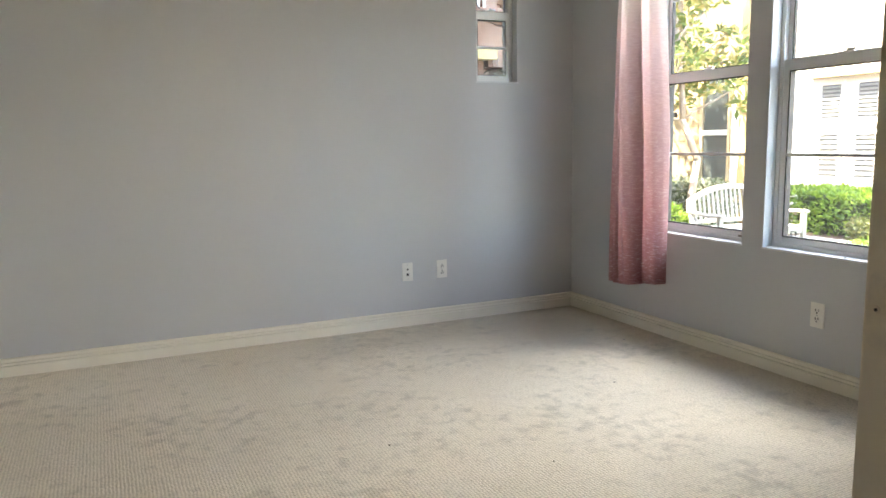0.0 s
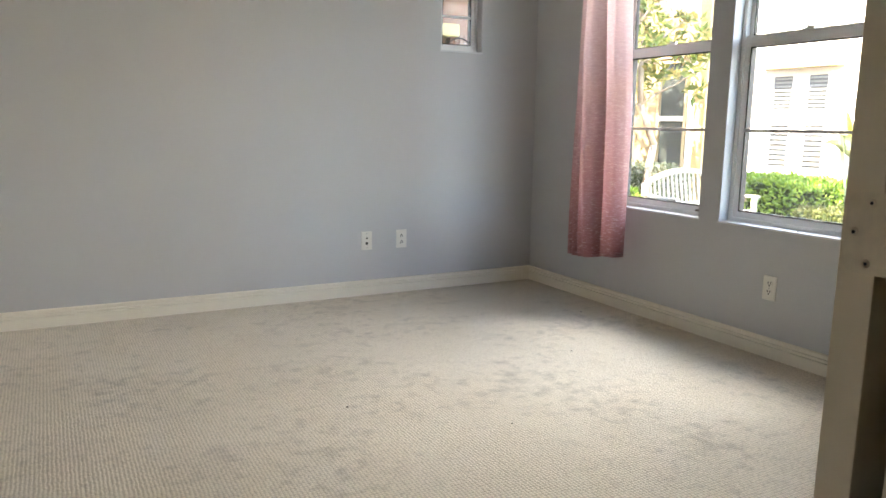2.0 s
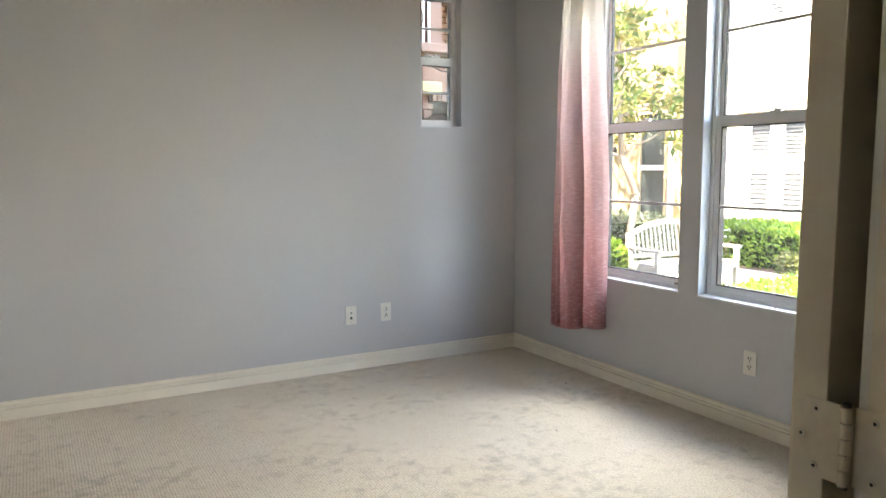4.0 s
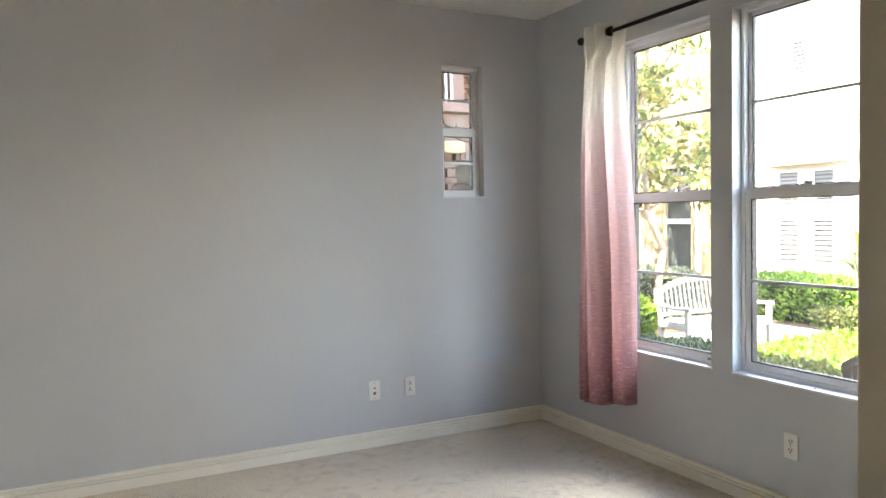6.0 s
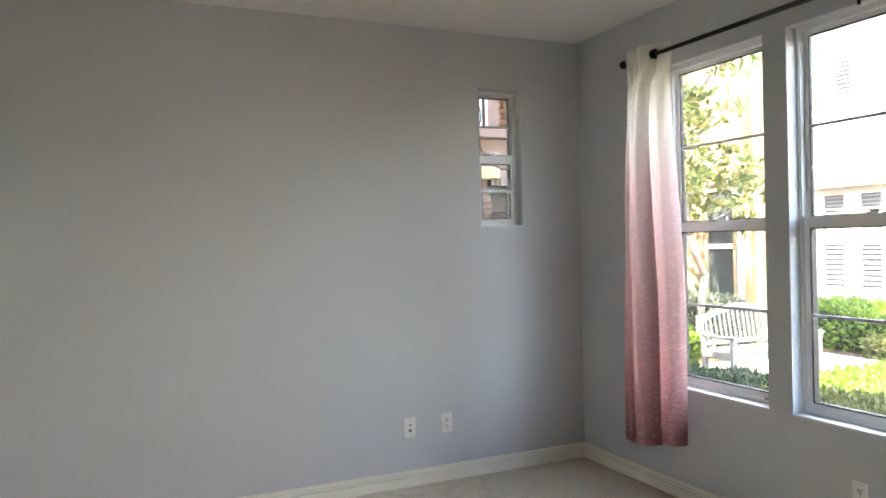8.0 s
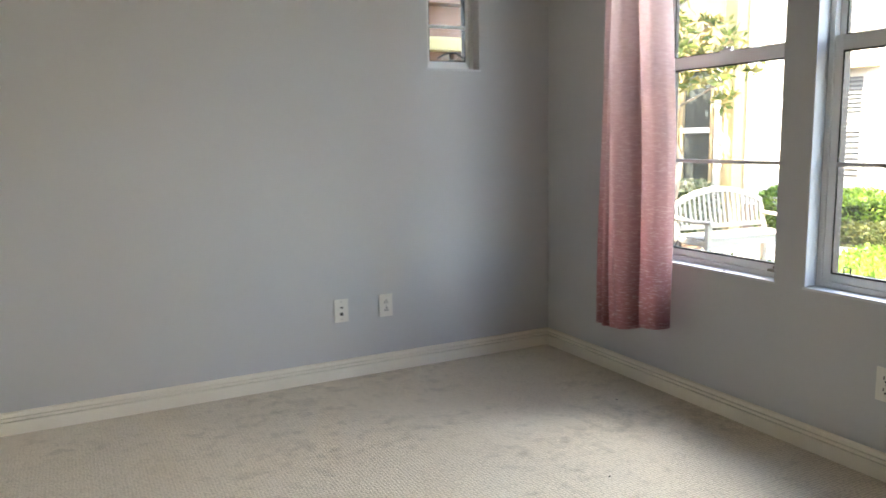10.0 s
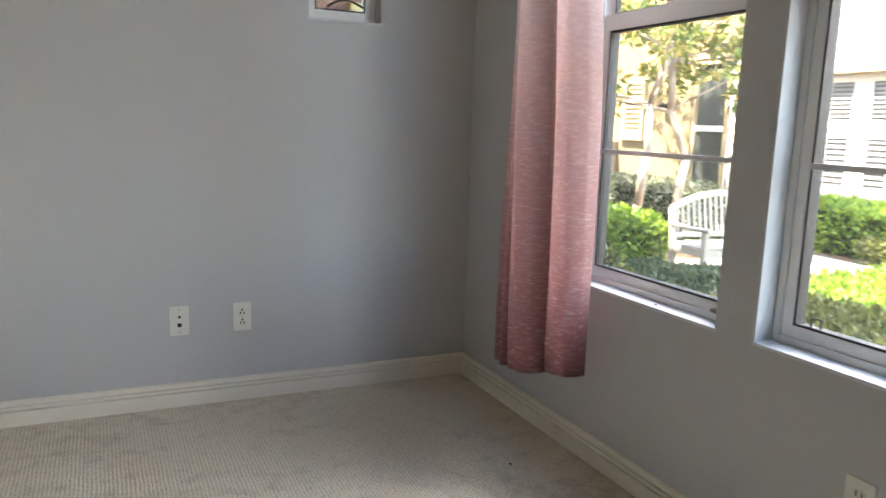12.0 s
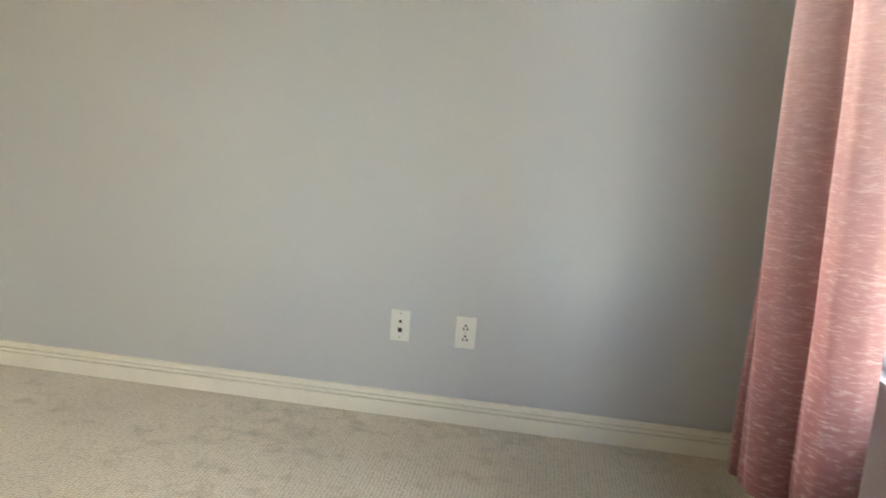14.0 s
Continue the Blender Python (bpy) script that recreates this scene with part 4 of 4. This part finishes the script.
# tall clump of long-stalked leaves beside the chair
def blade(base, way, side, length, width, droop):
    """One pointed leaf: folded along its midrib, bending over by droop."""
    bm = bmesh.new()
    rows, p, d = [], Vector(base), Vector(way).normalized()
    side = Vector(side).normalized()
    for k in range(10):
        f = k / 9
        w = width * math.sin(math.pi * min(1.0, f * 0.97 + 0.03) ** 0.8) ** 0.8
        lift = d.cross(side) * (0.35 * w)
        rows.append([bm.verts.new(p - side * w + lift), bm.verts.new(p), bm.verts.new(p + side * w + lift)])
        p = p + d * (length / 9)
        d = (d - Vector((0, 0, droop / 9))).normalized()
    for a, b in zip(rows, rows[1:]):
        bm.faces.new((a[0], a[1], b[1], b[0]))
        bm.faces.new((a[1], a[2], b[2], b[1]))
    bmesh.ops.solidify(bm, geom=bm.faces[:], thickness=0.0015)
    return bm


def tall_plant(x, y):
    root = thing("tall_stalked_plant", (x, y, LAND), "tall pale stalked plant with broad upright pointed leaves", "plant")
    rng = random.Random(5)
    for k in range(11):
        a = Vector((x + rng.uniform(-0.12, 0.12), y + rng.uniform(-0.14, 0.14), LAND))
        fan = (k - 5) / 5
        top = Vector((a.x + rng.gauss(0, 0.08), y + 0.27 * fan + rng.gauss(0, 0.03), rng.uniform(0.55, 0.85)))
        mid = a.lerp(top, 0.5) + Vector((0, -0.03 * fan, 0))
        bm = bmesh.new()
        tube(bm, a, mid, 0.015, 0.011, 8)
        tube(bm, mid, top, 0.011, 0.007, 8)
        part("stalk", bm, M_STALK, root, smooth=True)
        way = (top - mid).normalized() + Vector((0, 0.10 * fan, 0.35))
        if k in (3, 8):
            bm = blade(top, way + Vector((0, 0.5, 0.1)), (0.5, -0.3, 0.6), 0.40, 0.075, 2.4)
        else:
            bm = blade(top, way, (rng.uniform(-0.5, 0.5), 1, 0), rng.uniform(0.36, 0.5), rng.uniform(0.022, 0.04), rng.uniform(-0.1, 0.3))
        part("leaf", bm, M_SPEAR if k == 9 else M_STALK, root, smooth=True)


tall_plant(6.2, 3.91)
SITE["on"] = True


# ---- neighbouring houses ----
def house_window(root, plane, a0, a1, z0, z1, face, frame_mat, inner_mat, slats=0, axis="x"):
    """A window set in a facade. plane: the facade's coordinate on axis; a0, a1: along it; face: -1 looks to lower coordinates."""
    def bx(d0, d1, p0, p1, q0, q1):
        d0, d1 = sorted((plane + face * d0, plane + face * d1))
        return (d0, d1, p0, p1, q0, q1) if axis == "x" else (p0, p1, d0, d1, q0, q1)
    w = 0.06
    win = part("window", boxes(bx(0.0, 0.012, a0 + w, a1 - w, z0 + w, z1 - w)), inner_mat, root)
    part("frame", boxes(bx(0.0, 0.05, a0, a0 + w, z0, z1), bx(0.0, 0.05, a1 - w, a1, z0, z1), bx(0.0, 0.05, a0 + w, a1 - w, z0, z0 + w), bx(0.0, 0.05, a0 + w, a1 - w, z1 - w, z1)), frame_mat, win)
    part("sill", boxes(bx(0.0, 0.08, a0 - 0.04, a1 + 0.04, z0 - 0.05, z0)), frame_mat, win)
    for k in range(slats):
        z = z0 + w + (z1 - z0 - 2 * w) * (k + 0.5) / slats
        part("slat", boxes(bx(0.014, 0.034, a0 + w, a1 - w, z - 0.026, z + 0.012)), M_TRIM_B if inner_mat is M_STUCCO_Y else M_SHUTTER, win)
    return win


yellow = thing("yellow_house", (9.0, 10.5, GROUND), "two-storey yellow stucco house with dark screened windows", "house")
part("wall", boxes((9.0, 9.3, 8.42, 16.0, GROUND, 6.0)), M_STUCCO_Y, yellow)
part("wall", boxes((2.0, 9.0, 12.6, 16.0, GROUND, 6.0)), M_STUCCO_Y, yellow)
part("corner_post", boxes((8.86, 9.06, 8.26, 8.46, GROUND, 4.4), bevel=0.02), M_YPOST, yellow)
part("roof", boxes((8.5, 9.6, 8.1, 16.4, 6.0, 6.25), (1.6, 8.5, 12.2, 16.4, 6.0, 6.25)), M_ROOF, yellow)
sash = house_window(yellow, 9.0, 8.70, 9.34, 0.42, 2.16, -1, M_TRIM_B, M_SCREEN, axis="x")
part("meeting_rail", boxes((8.955, 8.99, 8.76, 9.28, 1.21, 1.29), bevel=0.008), M_STUCCO_W, sash, "white meeting rail")
part("head_trim", boxes((8.93, 8.995, 8.64, 9.40, 2.17, 2.27), bevel=0.01), M_TRIM_B, sash, "tan trim board over the window")
part("trim_board", boxes((8.955, 8.998, 8.54, 8.69, 0.30, 2.16), bevel=0.008), M_STUCCO_W, yellow, "white painted trim board")
house_window(yellow, 9.0, 10.38, 10.86, 1.10, 1.95, -1, M_TRIM_B, M_STUCCO_Y, slats=10, axis="x")
house_window(yellow, 12.6, 7.1, 7.8, 1.1, 2.1, -1, M_TRIM_B, M_STUCCO_Y, slats=9, axis="y")
house_window(yellow, 12.6, 5.6, 6.2, 1.0, 2.2, -1, M_TRIM_B, M_SCREEN, axis="y")
gw = thing("garden_wall", (6.5, 11.0, GROUND), "low beige stucco garden wall with a flat cap", "garden wall", kind="structure")
part("wall", boxes((4.8, 9.0, 11.0, 11.2, GROUND, 0.92)), M_GARDEN_WALL, gw)
part("cap", boxes((4.75, 9.0, 10.95, 11.25, 0.92, 1.02), bevel=0.015), M_GARDEN_WALL, gw)

wall_lamp = thing("wall_lamp", (8.93, 9.93, 1.50), "small round black wall lamp on the yellow house", "wall lamp")
bm = bmesh.new()
tube(bm, (9.0, 9.93, 1.56), (8.985, 9.93, 1.56), 0.045, n=16)
tube(bm, (8.985, 9.93, 1.56), (8.93, 9.93, 1.575), 0.012, n=8)
part("bracket", bm, M_BLACK, wall_lamp)
bm = bmesh.new()
ball(bm, (8.91, 9.93, 1.56), 0.055, (1, 1, 0.9), 12)
part("shade", bm, M_BLACK, wall_lamp, smooth=True)

white = thing("white_house", (13.2, 7.0, GROUND), "sunlit white stucco house with slatted window blinds", "house")
part("wall", boxes((13.2, 17.0, -8.0, 13.0, GROUND, 5.6)), M_STUCCO_W, white)
part("roof", boxes((12.7, 17.5, -8.5, 13.5, 5.6, 5.85)), M_ROOF, white)
for a0, a1, z0, z1 in ((10.0, 10.55, 0.25, 1.25), (9.25, 9.78, 0.25, 1.25), (10.0, 10.55, 1.40, 2.20), (9.25, 9.78, 1.40, 2.20), (9.8, 10.25, 3.95, 4.80), (5.2, 6.0, 0.3, 1.6), (5.2, 6.0, 3.8, 5.0)):
    house_window(white, 13.2, a0, a1, z0, z1, -1, M_STUCCO_W, M_SLAT_BACK, slats=9 if z1 - z0 > 0.8 else 4, axis="x")
part("ledge", boxes((12.95, 13.2, 9.05, 10.75, 2.28, 2.36), bevel=0.01), M_TRIM_B, white, "tan ledge over the windows")
# painted brick bay of the white house
part("bay", boxes((12.75, 13.2, 4.0, 8.6, GROUND, 5.6)), M_BRICK_W, white)
bm = bmesh.new()
for k in range(64):
    z = GROUND + 0.02 + k * 0.09
    box(bm, 12.735, 12.75, 4.0, 8.6, z, z + 0.078)
part("brick_courses", bm, M_BRICK_W, white, "white painted brick courses")

# unseen roof and wall between the houses, added to keep daylight off the entry
SITE["on"] = False
solid("shade_roof", boxes((-1.2, 4.6, YN + T + 0.45, 10.5, 4.25, 4.4)), M_ROOF, "flat unseen roof added to shade the entry", "roof", kind="structure")
solid("shade_wall", boxes((-1.2, -1.0, YN + T, 10.5, LAND, 4.25)), M_STUCCO_P, "plain pink stucco wall, unseen, added to shade the entry", "wall", kind="structure")
SITE["on"] = True

# pink entry house, seen through the small window
pink = thing("pink_house", (4.5, 9.2, GROUND), "pink stucco entry house with brick-edged opening and balcony", "house")
part("wall", boxes((2.0, 5.0, 9.2, 9.5, GROUND, 2.78), (5.0, 5.9, 9.2, 9.5, 2.28, 2.78), (5.75, 5.9, 9.2, 9.5, GROUND, 2.28)), M_STUCCO_P, pink)
part("entry_recess", boxes((4.85, 5.0, 9.5, 9.74, GROUND, 2.4), (5.75, 5.9, 9.5, 9.74, GROUND, 2.4), (5.0, 5.75, 9.5, 9.74, 2.28, 2.4)), M_STUCCO_P, pink)
part("doorway", boxes((5.0, 5.75, 9.66, 9.74, GROUND, 2.28)), M_DARKDOOR, pink, "dark red-brown timber doorway")
part("ledge", boxes((2.0, 5.95, 9.0, 9.5, 2.78, 2.90), bevel=0.02), M_STUCCO_P, pink)
part("column", boxes((4.98, 5.16, 9.10, 9.28, 2.90, 3.55), bevel=0.01), M_STUCCO_P, pink)
part("upper_wall", boxes((2.0, 5.9, 9.7, 9.9, 2.90, 3.55)), M_BRICK_P, pink)
part("roof", boxes((1.8, 5.95, 8.9, 10.2, 3.9, 4.0), (1.8, 5.95, 9.05, 9.95, 3.55, 3.9)), M_ROOF, pink)
part("awning", boxes((3.9, 5.12, 9.02, 9.2, 2.24, 2.40), bevel=0.03), M_LAMPSHADE, pink, "small yellow cloth awning")
for k in range(12):
    part("baluster", boxes((4.0 + k * 0.085, 4.03 + k * 0.085, 9.06, 9.09, 2.90, 3.75)), M_STUCCO_W, pink)
part("handrail", boxes((3.95, 4.98, 9.04, 9.11, 3.75, 3.82), bevel=0.01), M_STUCCO_W, pink)
brick_me = to_mesh("brick", boxes((-0.1, 0.1, -0.05, 0.05, -0.0325, 0.0325), bevel=0.0), M_BRICK_P)
soldier_me = to_mesh("brick", boxes((-0.032, 0.032, -0.05, 0.05, -0.06, 0.06)), M_BRICK_P)
orange_me = to_mesh("brick", boxes((-0.1, 0.1, -0.04, 0.04, -0.033, 0.033)), M_BRICK_O)
small_me = to_mesh("brick", boxes((-0.06, 0.06, -0.05, 0.05, -0.0525, 0.0525), bevel=0.0), M_BRICK_P)


def lay(me, parent, at):
    ob = new("brick", me)
    ob.parent = parent
    ob.location = Vector(at) - ORIGIN[parent.name]
    return ob


for k in range(17):
    lay(small_me if k % 2 else brick_me, pink, (4.93 + (0.02 if k % 2 else 0.0), 9.17, 0.45 + k * 0.102))
for k in range(10):
    lay(soldier_me, pink, (5.06 + k * 0.072, 9.17, 2.215))
for r in range(8):
    for k in range(6):
        lay(orange_me, pink, (4.45 + k * 0.215 + (0.107 if r % 2 else 0.0), 9.69, 2.95 + r * 0.078))

# brick pier with a wall lantern
SITE["on"] = False
pier = thing("brick_pier", (5.2, 7.6, LAND), "red-brown brick entry pier with grey mortar joints", "brick pier")
part("mortar_core", boxes((4.62, 5.94, 7.44, 7.86, LAND, 3.4)), M_MORTAR, pier)
part("capstone", boxes((4.56, 6.0, 7.38, 7.92, 3.4, 3.52), bevel=0.02), M_STUCCO_P, pier)
red_me = to_mesh("brick", boxes((-0.1015, 0.1015, -0.05, 0.05, -0.031, 0.031)), M_BRICK)
half_me = to_mesh("brick", boxes((-0.047, 0.047, -0.05, 0.05, -0.031, 0.031)), M_BRICK)
for r in range(46):
    z = LAND + 0.06 + r * 0.0745
    if z > 2.75:
        break
    n = 6
    x = 4.62 + (0.0 if r % 2 else 0.109)
    if r % 2 == 0:
        lay(half_me, pier, (4.66, 7.47, z))
    for k in range(n):
        cxb = x + 0.108 + k * 0.2185
        if cxb + 0.1 < 5.95:
            lay(red_me, pier, (cxb, 7.468 + 0.002 * ((r * 7 + k * 3) % 3), z))
lan = thing("wall_lantern", (5.66, 7.3, 1.37), "black iron wall lantern, lit, on the brick pier", "lantern")
bm = boxes((5.62, 5.70, 7.405, 7.418, 1.50, 1.72), bevel=0.004)
tube(bm, (5.66, 7.41, 1.66), (5.66, 7.32, 1.74), 0.010, n=8)
tube(bm, (5.66, 7.32, 1.74), (5.66, 7.28, 1.70), 0.010, n=8)
part("bracket", bm, M_BLACK, lan)
bm = bmesh.new()
tube(bm, (5.66, 7.28, 1.62), (5.66, 7.28, 1.70), 0.085, 0.015, 8)
part("cap", bm, M_BLACK, lan)
bm = bmesh.new()
for a in range(4):
    an = math.pi / 4 + a * math.pi / 2
    tube(bm, (5.66 + 0.055 * math.cos(an), 7.28 + 0.055 * math.sin(an), 1.42), (5.66 + 0.075 * math.cos(an), 7.28 + 0.075 * math.sin(an), 1.62), 0.006, n=6)
tube(bm, (5.66, 7.28, 1.37), (5.66, 7.28, 1.42), 0.025, 0.060, 8)
part("cage", bm, M_BLACK, lan)
bm = bmesh.new()
ball(bm, (5.66, 7.28, 1.50), 0.032, (1, 1, 1.5))
part("bulb", bm, M_BULB, lan, "warm glowing bulb")
